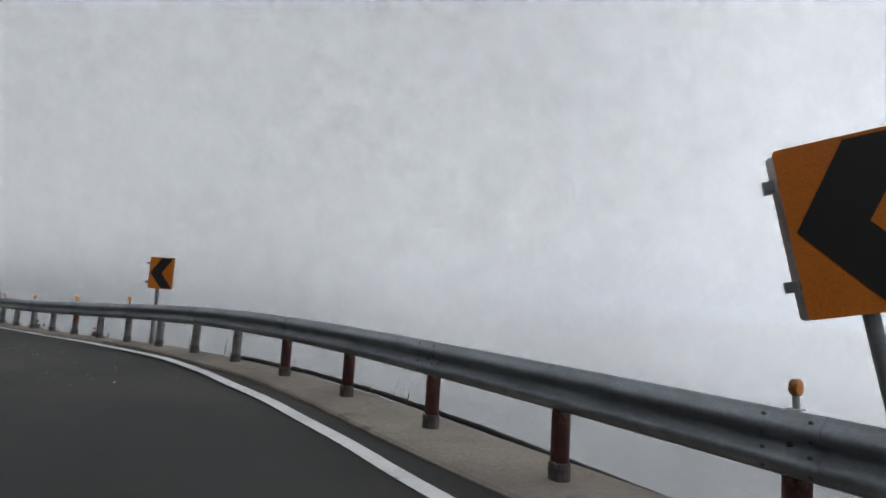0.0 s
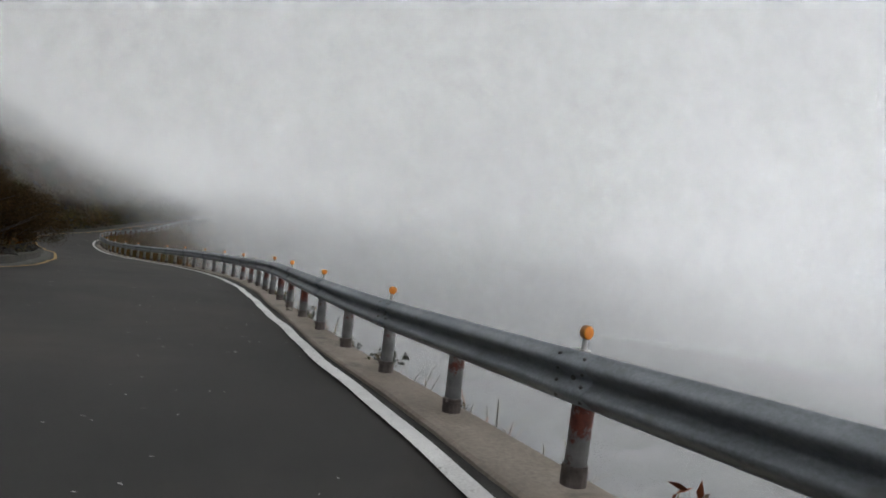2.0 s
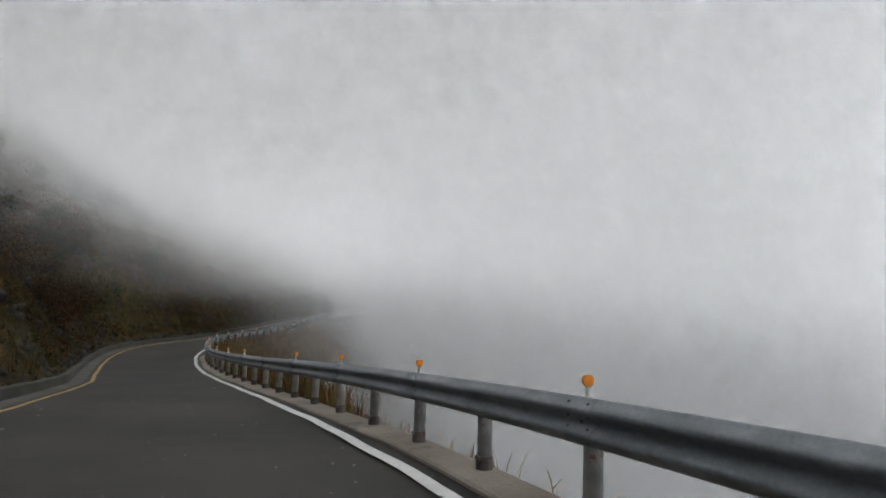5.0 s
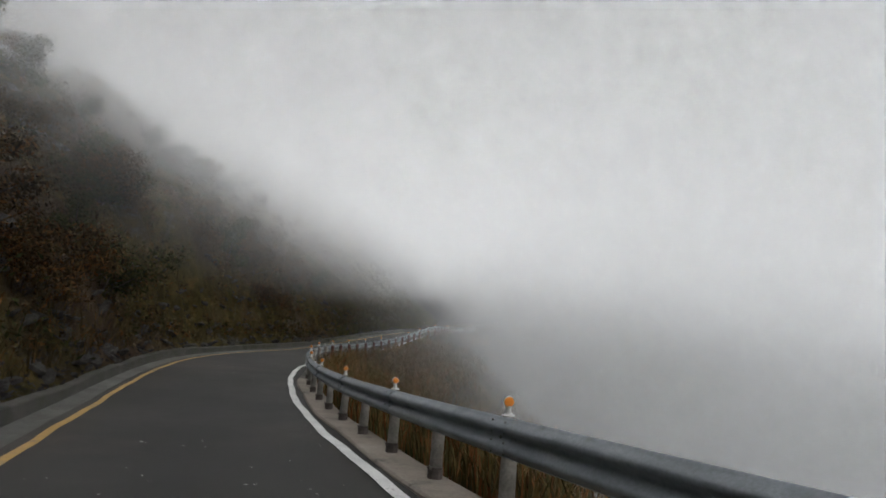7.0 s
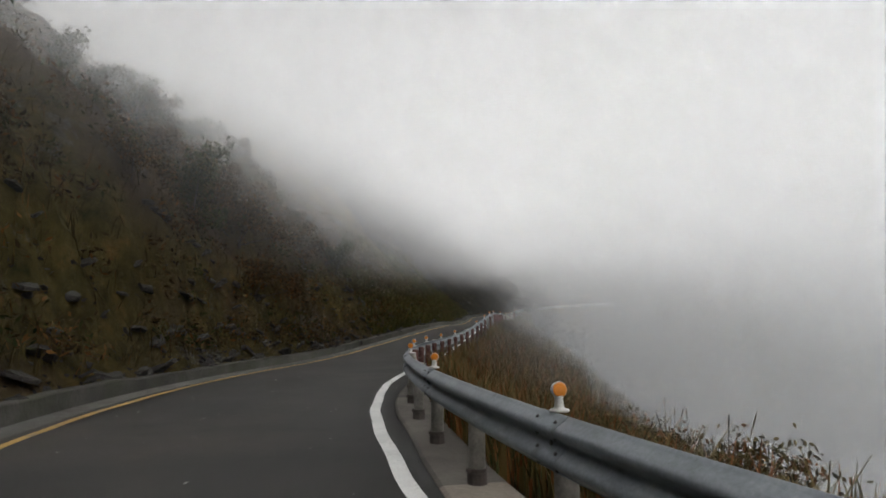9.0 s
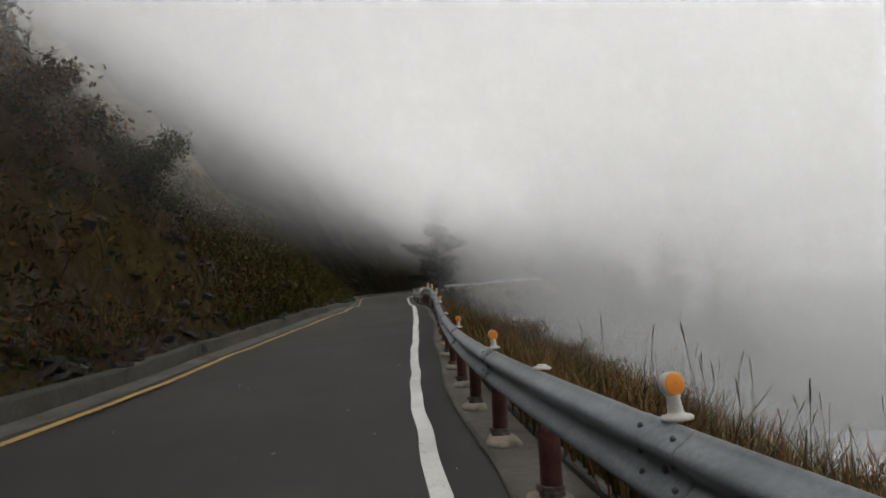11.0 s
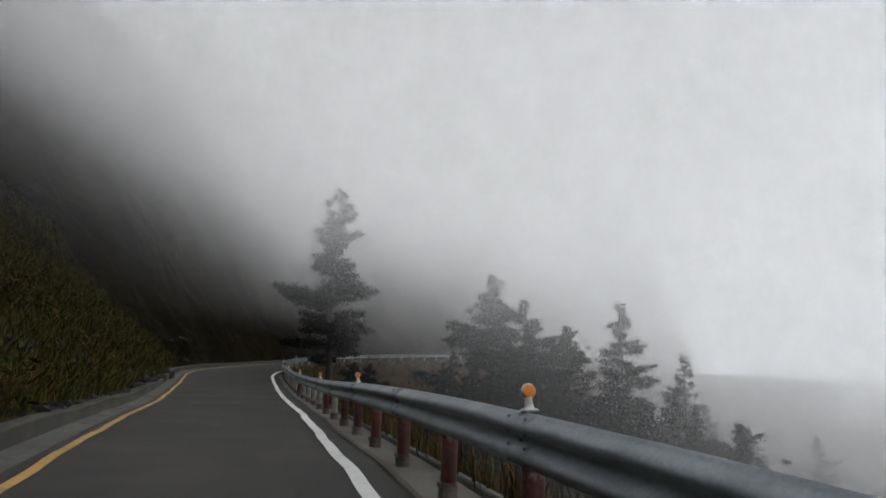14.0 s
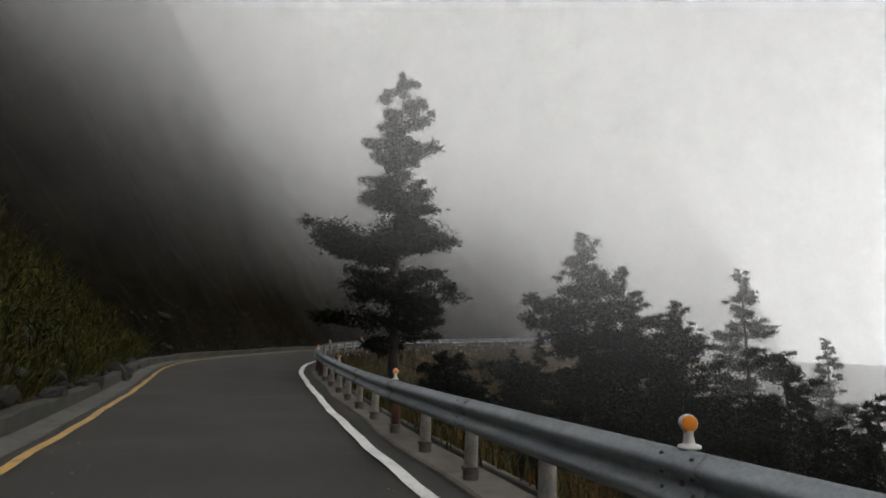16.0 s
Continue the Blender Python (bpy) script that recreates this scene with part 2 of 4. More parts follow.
def rusting_post():
    m, nodes, links, b = material("post_grey_rusting", 0.7)
    grey = node_ramp(m, node_noise(m, 5, 5), [(0.35, (0.13, 0.13, 0.13)), (0.65, (0.24, 0.24, 0.235))])
    rust = node_ramp(m, node_noise(m, 14, 4), [(0.35, (0.05, 0.014, 0.009)), (0.65, (0.15, 0.035, 0.02))])
    tc, sep, total = nodes.new("ShaderNodeTexCoord"), nodes.new("ShaderNodeSeparateXYZ"), nodes.new("ShaderNodeMath")
    info, shift = nodes.new("ShaderNodeObjectInfo"), nodes.new("ShaderNodeMath")
    links.new(tc.outputs["Object"], sep.inputs[0])
    total.operation, shift.operation = "MULTIPLY_ADD", "MULTIPLY_ADD"
    links.new(sep.outputs["Z"], total.inputs[0])
    total.inputs[1].default_value = 0.55
    links.new(node_noise(m, 6, 5, 0.7), total.inputs[2])
    links.new(info.outputs["Random"], shift.inputs[0])
    shift.inputs[1].default_value = 0.22
    links.new(total.outputs[0], shift.inputs[2])
    col = node_mix(m, node_ramp(m, shift.outputs[0], [(0.80, (0, 0, 0)), (0.88, (1, 1, 1))]), grey, rust)
    links.new(col, b.inputs["Base Color"])
    node_bump(m, node_noise(m, 40, 3), 0.3, 0.003)
    return m


POST_GREY = rusting_post()
POST_PALE = surface("post_pale_paint", [(0.35, (0.25, 0.235, 0.21)), (0.65, (0.40, 0.38, 0.345))], 5, 0.7, fine=40, bump=(0.3, 0.003), spots=((0.13, 0.06, 0.03), 5, 0.58, 0.68), own=0.4)
POST_RED = surface("post_rust_red", [(0.35, (0.085, 0.026, 0.02)), (0.65, (0.15, 0.05, 0.038))], 5, 0.75, fine=40, bump=(0.4, 0.003), spots=((0.30, 0.25, 0.22), 5, 0.56, 0.66), own=0.5)
COLLAR = surface("post_collar", [(0.35, (0.055, 0.045, 0.04)), (0.65, (0.12, 0.10, 0.09))], 8, 0.85, fine=40)
ORANGE = surface("reflector_orange", [(0.3, (0.78, 0.235, 0.008)), (0.7, (0.88, 0.30, 0.012))], 14, 0.35, fine=160, bump=(0.4, 0.002))
ORANGE_CASE = surface("reflector_case_orange", [(0.3, (0.30, 0.11, 0.02)), (0.7, (0.42, 0.17, 0.03))], 14, 0.5)
WHITE_CASE = surface("reflector_case_white", [(0.3, (0.52, 0.51, 0.49)), (0.7, (0.68, 0.67, 0.65))], 14, 0.45, spots=((0.25, 0.23, 0.2), 12, 0.6, 0.72))
SIGN_ORANGE = surface("sign_orange", [(0.3, (0.62, 0.165, 0.004)), (0.7, (0.70, 0.195, 0.006))], 3, 0.5, fine=90, bump=(0.05, 0.001))
SIGN_BLACK = surface("sign_black", [(0.3, (0.008, 0.007, 0.006)), (0.7, (0.016, 0.013, 0.012))], 4, 0.55, fine=90, bump=(0.05, 0.001))
SIGN_BACK = surface("sign_back_metal", [(0.3, (0.66, 0.67, 0.68)), (0.7, (0.78, 0.79, 0.8))], 5, 0.5)
POLE = surface("sign_pole", [(0.3, (0.13, 0.14, 0.145)), (0.7, (0.24, 0.25, 0.255))], 4, 0.6, 0.2, fine=30)
POLE_SLEEVE = surface("sign_pole_sleeve", [(0.3, (0.24, 0.23, 0.22)), (0.7, (0.36, 0.35, 0.33))], 4, 0.7, fine=30, spots=((0.12, 0.09, 0.07), 6, 0.55, 0.7))
RUBBER = surface("black_hose", [(0.3, (0.012, 0.012, 0.012)), (0.7, (0.025, 0.024, 0.022))], 6, 0.6)
ROCK = surface("slate_rock", [(0.3, (0.022, 0.0195, 0.0175)), (0.55, (0.04, 0.036, 0.032)), (0.8, (0.085, 0.078, 0.07))], 1.6, 0.95, fine=14, bump=(0.8, 0.03), own=0.5)
GRIT = surface("pale_grit", [(0.3, (0.22, 0.21, 0.2)), (0.7, (0.5, 0.5, 0.48))], 3, 0.9)


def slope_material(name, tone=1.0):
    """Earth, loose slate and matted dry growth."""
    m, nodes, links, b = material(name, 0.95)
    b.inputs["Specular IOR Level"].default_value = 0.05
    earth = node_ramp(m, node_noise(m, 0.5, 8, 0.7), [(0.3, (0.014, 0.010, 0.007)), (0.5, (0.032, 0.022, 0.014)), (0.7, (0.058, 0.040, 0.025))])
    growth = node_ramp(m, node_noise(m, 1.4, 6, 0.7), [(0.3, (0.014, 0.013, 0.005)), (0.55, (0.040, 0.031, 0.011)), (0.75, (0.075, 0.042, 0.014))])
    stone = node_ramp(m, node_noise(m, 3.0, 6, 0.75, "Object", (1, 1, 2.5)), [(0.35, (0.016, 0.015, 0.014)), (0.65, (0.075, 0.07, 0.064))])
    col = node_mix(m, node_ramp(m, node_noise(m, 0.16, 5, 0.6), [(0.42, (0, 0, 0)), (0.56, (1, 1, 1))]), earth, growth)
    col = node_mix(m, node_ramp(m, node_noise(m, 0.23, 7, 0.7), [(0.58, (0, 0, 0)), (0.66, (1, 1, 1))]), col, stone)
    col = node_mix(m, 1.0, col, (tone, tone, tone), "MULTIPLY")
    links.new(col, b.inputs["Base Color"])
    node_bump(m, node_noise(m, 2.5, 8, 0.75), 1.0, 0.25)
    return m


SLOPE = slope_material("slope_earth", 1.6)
# darkened copy of the slope: dark slate, with the bend's shade in its colour
SLOPE_DARK = slope_material("shaded_slate_slope", 0.24)
SCRUB = foliage("scrub_leaves", (0.03, 0.021, 0.010), (0.08, 0.053, 0.021), (0.12, 0.055, 0.017), 0.2)
BENTS = foliage("dry_bents", (0.03, 0.026, 0.010), (0.085, 0.062, 0.024), (0.11, 0.058, 0.02), 0.2)
SCRUB_GREEN = foliage("green_scrub", (0.019, 0.024, 0.008), (0.052, 0.058, 0.018), (0.08, 0.058, 0.018), 0.2)
GRASS = foliage("bank_grass", (0.055, 0.05, 0.017), (0.165, 0.115, 0.042), (0.2, 0.08, 0.027), 0.25)
OLIVE = foliage("olive_grass", (0.024, 0.028, 0.007), (0.075, 0.074, 0.017), (0.09, 0.055, 0.014), 0.2)
GRASS_GREEN = foliage("green_grass", (0.03, 0.045, 0.014), (0.08, 0.10, 0.035), (0.14, 0.11, 0.045), 0.2)
REED = foliage("dry_reed", (0.055, 0.044, 0.03), (0.12, 0.092, 0.062), (0.08, 0.05, 0.03), 0.2)
RED_LEAF = foliage("red_leaves", (0.11, 0.026, 0.012), (0.21, 0.062, 0.028), (0.14, 0.09, 0.05), 0.15)
NEEDLES = foliage("pine_needles", (0.008, 0.012, 0.007), (0.020, 0.026, 0.013), (0.035, 0.028, 0.016), 0.08)
BARK = surface("pine_bark", [(0.3, (0.028, 0.021, 0.017)), (0.7, (0.075, 0.058, 0.046))], 6, 0.95, fine=30, bump=(0.9, 0.03), stretch=(1, 1, 0.25))


def mist_material(name, most, mid, soft, lean=(0.9, 0.25), wide=24.0, bank=None, lane=True, deep=False):
    """Mist: thin bright droplets that scatter what light falls on them, thicker upwards and outside the road's clear
    lane; deep darkens their colour for the dimmer light below.
    """
    m = bpy.data.materials.new(name)
    m.use_nodes = True
    nt = m.node_tree
    nt.nodes.clear()
    out, mix, clear = nt.nodes.new("ShaderNodeOutputMaterial"), nt.nodes.new("ShaderNodeMixShader"), nt.nodes.new("ShaderNodeBsdfTransparent")
    half, front, back = nt.nodes.new("ShaderNodeAddShader"), nt.nodes.new("ShaderNodeBsdfDiffuse"), nt.nodes.new("ShaderNodeBsdfTranslucent")
    front.inputs[0].default_value = back.inputs[0].default_value = (0.82, 0.825, 0.82, 1)
    tc, sep = nt.nodes.new("ShaderNodeTexCoord"), nt.nodes.new("ShaderNodeSeparateXYZ")
    nt.links.new(tc.outputs["Object"], sep.inputs[0])

    def calc(op, a, b):
        c = nt.nodes.new("ShaderNodeMath")
        c.operation = op
        for s, v in zip(c.inputs, (a, b)):
            if isinstance(v, float):
                s.default_value = v
            else:
                nt.links.new(v, s)
        return c.outputs[0]

    def rise(value, at_, over):
        """0 to 1 round a value, with no kink anywhere; a negative width falls."""
        steep = calc("MINIMUM", calc("MULTIPLY", calc("SUBTRACT", value, at_), -1.0 / over), 40.0)
        return calc("DIVIDE", 1.0, calc("ADD", 1.0, calc("POWER", 2.718, steep)))

    tx = nt.nodes.new("ShaderNodeTexNoise")
    tx.inputs["Scale"].default_value, tx.inputs["Detail"].default_value = 0.06, 1.0
    nt.links.new(tc.outputs["Object"], tx.inputs["Vector"])
    x, z = sep.outputs["X"], sep.outputs["Z"]
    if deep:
        # below the road: the dim light put into a darker colour, lit both sides
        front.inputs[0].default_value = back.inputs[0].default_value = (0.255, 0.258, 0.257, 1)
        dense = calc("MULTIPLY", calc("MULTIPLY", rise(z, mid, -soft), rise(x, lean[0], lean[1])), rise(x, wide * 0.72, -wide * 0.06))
    elif bank:
        # a bank over the valley: thinner at its foot, thinning out along its run
        foot, run = bank
        dense = calc("MULTIPLY", calc("ADD", foot, calc("MULTIPLY", rise(z, mid, soft), 1.0 - foot)), rise(x, run, -9.0))
    else:
        # thinner along the mountainside, thicker upwards and out over the valley
        uphill, downhill = calc("MULTIPLY", calc("MINIMUM", x, 0.0), lean[0]), calc("MULTIPLY", calc("MAXIMUM", x, 0.0), lean[1])
        dense = rise(calc("ADD", z, calc("ADD", uphill, downhill)), mid, soft)
        if lane:
            ends = calc("MULTIPLY", rise(x, wide * 0.72, -wide * 0.06), rise(z, 27.0, -4.0))
            ends = calc("MULTIPLY", ends, rise(x, -43.0, 1.5))
            road = calc("MULTIPLY", calc("MULTIPLY", rise(x, -8.5, 0.8), rise(x, 1.6, -0.45)), rise(z, 3.1, -0.3))
            dense = calc("MULTIPLY", calc("MULTIPLY", dense, ends), calc("SUBTRACT", 1.0, road))
    fac = calc("MULTIPLY", calc("MULTIPLY", dense, most), calc("ADD", 0.92, calc("MULTIPLY", tx.outputs["Fac"], 0.16)))
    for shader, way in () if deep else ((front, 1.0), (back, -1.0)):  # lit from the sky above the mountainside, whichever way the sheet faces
        face = nt.nodes.new("ShaderNodeCombineXYZ")
        for k, v in zip("XYZ", (-0.2, -0.08, 0.976)):
            face.inputs[k].default_value = v * way
        nt.links.new(face.outputs[0], shader.inputs["Normal"])
    for a, b in ((front.outputs[0], half.inputs[0]), (back.outputs[0], half.inputs[1]), (fac, mix.inputs[0]), (clear.outputs[0], mix.inputs[1]), (half.outputs[0], mix.inputs[2]), (mix.outputs[0], out.inputs["Surface"])):
        nt.links.new(a, b)
    return m


MIST = mist_material("mist", 0.13, 9.2, 1.6, (0.45, 0.06), 64.0)
MIST_LATER = mist_material("mist_on_the_bank", 0.13, 7.6, 1.6, (0.3, 0.06), 64.0)
MIST_CRAG = mist_material("mist_round_the_crag", 0.13, 8.4, 2.0, (0.25, 0.1), 64.0)
MIST_DENSE = mist_material("dense_mist", 0.13, 5.7, 1.6, (0.55, 0.06), 64.0)
MIST_THIN = mist_material("thinner_mist", 0.13, 7.3, 1.7, (0.62, 0.0), 30.0)
# the two low mists: droplets darkened in place of weaker light
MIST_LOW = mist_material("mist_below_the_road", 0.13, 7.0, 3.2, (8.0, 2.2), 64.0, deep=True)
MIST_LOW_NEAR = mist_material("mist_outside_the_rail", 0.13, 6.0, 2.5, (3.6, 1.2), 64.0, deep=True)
MIST_BANK = mist_material("mist_bank", 0.13, 6.0, 5.0, bank=(0.04, 112.0))
MIST_LAST = mist_material("mist_deep", 0.13, 0.0, 5.0, bank=(0.42, 400.0))
MIST_FAR = mist_material("far_mist", 0.13, 9.0, 5.0, (0.35, 0.9), lane=False)
# valley mist: the weak light down there is put into a grey base colour
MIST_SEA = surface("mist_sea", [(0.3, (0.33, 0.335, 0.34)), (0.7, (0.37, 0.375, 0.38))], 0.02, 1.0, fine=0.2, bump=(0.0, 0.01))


# ---- building helpers ----
def mesh_of(name, verts, faces, mat, smooth=False):
    me = bpy.data.meshes.new(name)
    me.from_pydata([tuple(v) for v in verts], [], faces)
    me.materials.append(mat)
    if smooth:
        me.polygons.foreach_set("use_smooth", [True] * len(me.polygons))
    me.update()
    return me


def part(name, bm, mat, parent, label="", smooth=False):
    """One mesh object under a thing or a part."""
    me = bpy.data.meshes.new(name)
    bm.to_mesh(me)
    bm.free()
    me.materials.append(mat)
    if smooth:
        me.polygons.foreach_set("use_smooth", [True] * len(me.polygons))
    ob = new(name, me)
    ob.parent = parent
    return tagged(ob, label)


def box(bm, size, centre, bevel=0.0, turn=None):
    r = bmesh.ops.create_cube(bm, size=1)
    m = Matrix.Translation(centre) @ (turn or Matrix()) @ Matrix.Diagonal((*size, 1))
    bmesh.ops.transform(bm, matrix=m, verts=r["verts"])
    if bevel:
        edges = {e for v in r["verts"] for e in v.link_edges}
        bmesh.ops.bevel(bm, geom=list(edges), offset=bevel, segments=2, affect="EDGES", profile=0.5)


def lathe(bm, rings, sides=16, axis=None):
    """A turned body from (radius, height) rings, along z or the given pose."""
    loops = []
    for r, z in rings:
        loops.append([bm.verts.new((axis or Matrix()) @ Vector((r * math.cos(2 * math.pi * k / sides), r * math.sin(2 * math.pi * k / sides), z))) for k in range(sides)])
    for a, b in zip(loops, loops[1:]):
        for k in range(sides):
            bm.faces.new((a[k], a[(k + 1) % sides], b[(k + 1) % sides], b[k]))
    bm.faces.new(loops[0][::-1])
    bm.faces.new(loops[-1])


def ribbon(ns, profile):
    """Verts and faces of a strip along the road; profile(n) gives its (l, h) points across."""
    verts, faces, w = [], [], len(profile(ns[0]))
    for n in ns:
        verts += [at(n, l, h) for l, h in profile(n)]
    for i in range(len(ns) - 1):
        for k in range(w - 1):
            a = i * w + k
            faces.append((a, a + 1, a + w + 1, a + w))
    return verts, faces


def solid_ribbon(ns, profile):
    """The same, closed round its profile and at both ends."""
    verts, faces, w = [], [], len(profile(ns[0]))
    for n in ns:
        verts += [at(n, l, h) for l, h in profile(n)]
    for i in range(len(ns) - 1):
        for k in range(w):
            a, b = i * w + k, i * w + (k + 1) % w
            faces.append((a, b, b + w, a + w))
    last = (len(ns) - 1) * w
    faces += [tuple(range(w))[::-1], tuple(range(last, last + w))]
    return verts, faces


def structure(name, verts, faces, mat, label, smooth=False):
    return tagged(new(name, mesh_of(name, verts, faces, mat, smooth)), label, kind="structure")


# ---- ground: road, lines, kerb strip, gutter, low wall, slopes ----
steps = list(np.arange(N0, N1 + 0.01, 0.5))


def road_profile(n):
    y = along(YELLOW, n) + 0.22
    return [(y + (0.1 - y) * k / 8, ROAD_H + 0.012 * math.sin(n * 0.9 + k)) for k in range(9)]


structure("road", *ribbon(steps, road_profile), ASPHALT, "grey-brown asphalt mountain road, worn and dry", True)


def line_profile(table, wide, h):
    def profile(n):
        c = along(table, n) + 0.012 * math.sin(n * 2.3) + 0.01 * math.sin(n * 5.1)
        return [(c + wide / 2, h), (c, h + 0.002), (c - wide / 2, h)]

    return profile


fine_steps = list(np.arange(N0, N1 + 0.01, 0.25))
structure("white_edge_line", *ribbon(fine_steps, line_profile(WHITE, 0.15, ROAD_H + 0.02)), PAINT_WHITE, "white painted edge line beside the guard rail")
structure("yellow_edge_line", *ribbon([n for n in fine_steps if n >= 14], line_profile(YELLOW, 0.11, ROAD_H + 0.02)), PAINT_YELLOW, "worn yellow edge line on the uphill side")


def kerb_profile(n):
    wob = 0.04 * rough(n, 0, 2.5) + 0.03 * math.sin(n * 1.7)
    inner = along([(0, 0.55), (4, 0.5), (7, 0.4), (16, 0.31), (24, 0.34), (34, 0.36), (44, 0.25), (50, 0.2), (116, 0.2)], n) + wob
    outer = along(OUTER, n) + 0.5 * wob
    return [(inner, ROAD_H - 0.1), (inner, -0.018), (inner - 0.03, 0.0), (outer + 0.03, 0.0), (outer, -0.02), (outer, -0.9)]


structure("kerb_strip", *solid_ribbon([n for n in fine_steps if n <= 42], kerb_profile), CONCRETE, "stained brown concrete strip carrying the guard rail posts")
structure("later_kerb_strip", *solid_ribbon([n for n in fine_steps if n >= 42], kerb_profile), CONCRETE_DIM, "dark weathered concrete strip carrying the guard rail posts")


def gutter_profile(n):
    y = along(YELLOW, n) + 0.2
    return [(y, ROAD_H - 0.1), (y, ROAD_H + 0.012), (y + 0.18, ROAD_H + 0.0), (y + 0.36, ROAD_H + 0.03), (y + 0.36, ROAD_H - 0.1)]


structure("gutter", *solid_ribbon([n for n in steps if n >= 15], gutter_profile), CONCRETE_GREY, "shallow grey concrete gutter along the uphill edge")


def wall_profile(n):
    y = along(YELLOW, n) + 0.55
    top = 0.22 + 0.05 * rough(n, 3, 4) + 0.03 * rough(n, 9, 1.0)
    return [(y, -0.2), (y + 0.02, top - 0.02), (y + 0.04, top), (y + 0.2, top + 0.01), (y + 0.24, top - 0.02), (y + 0.25, -0.2)]


structure("low_wall", *solid_ribbon([n for n in fine_steps if n >= 15], wall_profile), CONCRETE_WALL, "low mossy concrete wall holding back the bank")
FOOT = 0.72  # the bank's foot, behind the yellow line


def near_bank(n):
    y = along(YELLOW, n) + FOOT
    out = []
    for u in (0, 0.25, 0.5, 0.8, 1.1, 1.5, 1.9, 2.4, 3, 3.6, 4.3, 5, 6, 7, 8, 9, 10.5, 12, 14, 16):
        p = at(n, y + u)
        out.append((y + u, hill(n, u, p.x, p.y)))
    return out


structure("uphill_bank", *ribbon([n for n in fine_steps if n <= 79], near_bank), SLOPE, "steep dark bank of earth, slate and dry growth", True)
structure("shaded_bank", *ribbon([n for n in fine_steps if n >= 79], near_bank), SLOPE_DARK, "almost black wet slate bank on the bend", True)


def near_valley(n):
    out = []
    for d in (0, 0.2, 0.5, 0.9, 1.4, 2, 2.7, 3.5, 4.5, 6, 8, 10):
        l = along(OUTER, n) - d
        p = at(n, l)
        out.append((l, valley(n, d, p.x, p.y)))
    return out


structure("valley_bank", *ribbon(fine_steps, near_valley), SLOPE, "overgrown bank falling into the valley", True)

# the mountainside beyond, one height field to the mist
xs, ys = np.arange(-190, 71, 2.5), np.arange(-70, 281, 2.5)
verts, faces = [], []
for y in ys:
    for x in xs:
        gap2 = (LINE[:, 0] - x) ** 2 + (LINE[:, 1] - y) ** 2
        i = int(gap2.argmin())
        n, l = float(FINE[i]), float((x - LINE[i, 0]) * LEFT[i, 0] + (y - LINE[i, 1]) * LEFT[i, 1])
        if 0 < i < len(FINE) - 1:
            l = math.copysign(math.sqrt(gap2[i]), l)
        foot = along(YELLOW, n) + FOOT
        if l > foot:
            h = hill(n, l - foot, x, y) - (1.5 if l - foot < 13 else 0.0)
            if i == len(FINE) - 1:  # past the last bend the slope runs out into the valley
                h = h * ease(x, 14, -14) - 45 * ease(x, -14, 14)
        elif l < -0.3:
            h = valley(n, -0.3 - l, x, y) - (1.2 if l > -9 else 0.0)
        else:
            h = -1.4
        verts.append((x, y, max(LINE[i, 2] + h, -75)))
w = len(xs)
for j in range(len(ys) - 1):
    for i in range(w - 1):
        faces.append((j * w + i, j * w + i + 1, (j + 1) * w + i + 1, (j + 1) * w + i))
side = structure("mountainside", verts, faces, SLOPE, "dark overgrown mountainside rising into the mist", True)
# from the bend on, faces take the copy with the shade in its colour
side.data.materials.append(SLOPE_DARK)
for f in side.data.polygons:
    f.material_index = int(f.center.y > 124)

# the mist lying in the valley, out to the horizon; its dim light is in the grey
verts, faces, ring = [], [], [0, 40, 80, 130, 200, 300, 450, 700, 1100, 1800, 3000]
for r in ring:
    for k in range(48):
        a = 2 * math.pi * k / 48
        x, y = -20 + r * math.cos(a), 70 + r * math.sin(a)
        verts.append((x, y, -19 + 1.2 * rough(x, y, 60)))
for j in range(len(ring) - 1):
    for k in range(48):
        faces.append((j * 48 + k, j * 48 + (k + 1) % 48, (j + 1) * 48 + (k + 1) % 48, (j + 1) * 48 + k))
structure("mist_sea", verts, faces, MIST_SEA, "mist filling the valley to the horizon, greyed for the dim light deep down", True)

# hanging mist: a veil across the valley every few metres, open where the road runs through
upward = [-22, -10, -5, -1.5, 0.2, 2.2, 5.5, 8, 12, 17, 24, 33, 47]
veils = []
for m, ends in ((MIST, (40, 76)), (MIST_LATER, (40, 76)), (MIST_CRAG, (40, 76)), (MIST_DENSE, (40, 76)), (MIST_THIN, (24, 36))):
    across = [-52, -40, -32, -25, -19, -14, -10, -5, -0.8, 4, 7, 11, 16, *ends]
    w = len(across)
    verts, faces = [(x, 0, z) for z in upward for x in across], []
    for j in range(len(upward) - 1):
        for i in range(w - 1):
            if not (across[i] == -5 and upward[j] == 0.2):
                faces.append((j * w + i, j * w + i + 1, (j + 1) * w + i + 1, (j + 1) * w + i))
    veils.append(mesh_of("mist_veil", verts, faces, m))
for n in [6 + 0.98 * k for k in range(47)] + [52.2 + 0.62 * k for k in range(26)] + [70.5 + 1.4 * k for k in range(13)]:
    ob = new("mist_veil", veils[(n > 27) + (n > 43) + (n > 57) + (n > 69)])
    ob.matrix_world = stand(n, 0)
    ob.visible_shadow = False
    tagged(ob, "thin drifting mist hanging across the slope", "mist", "mist over the road", "stuff")

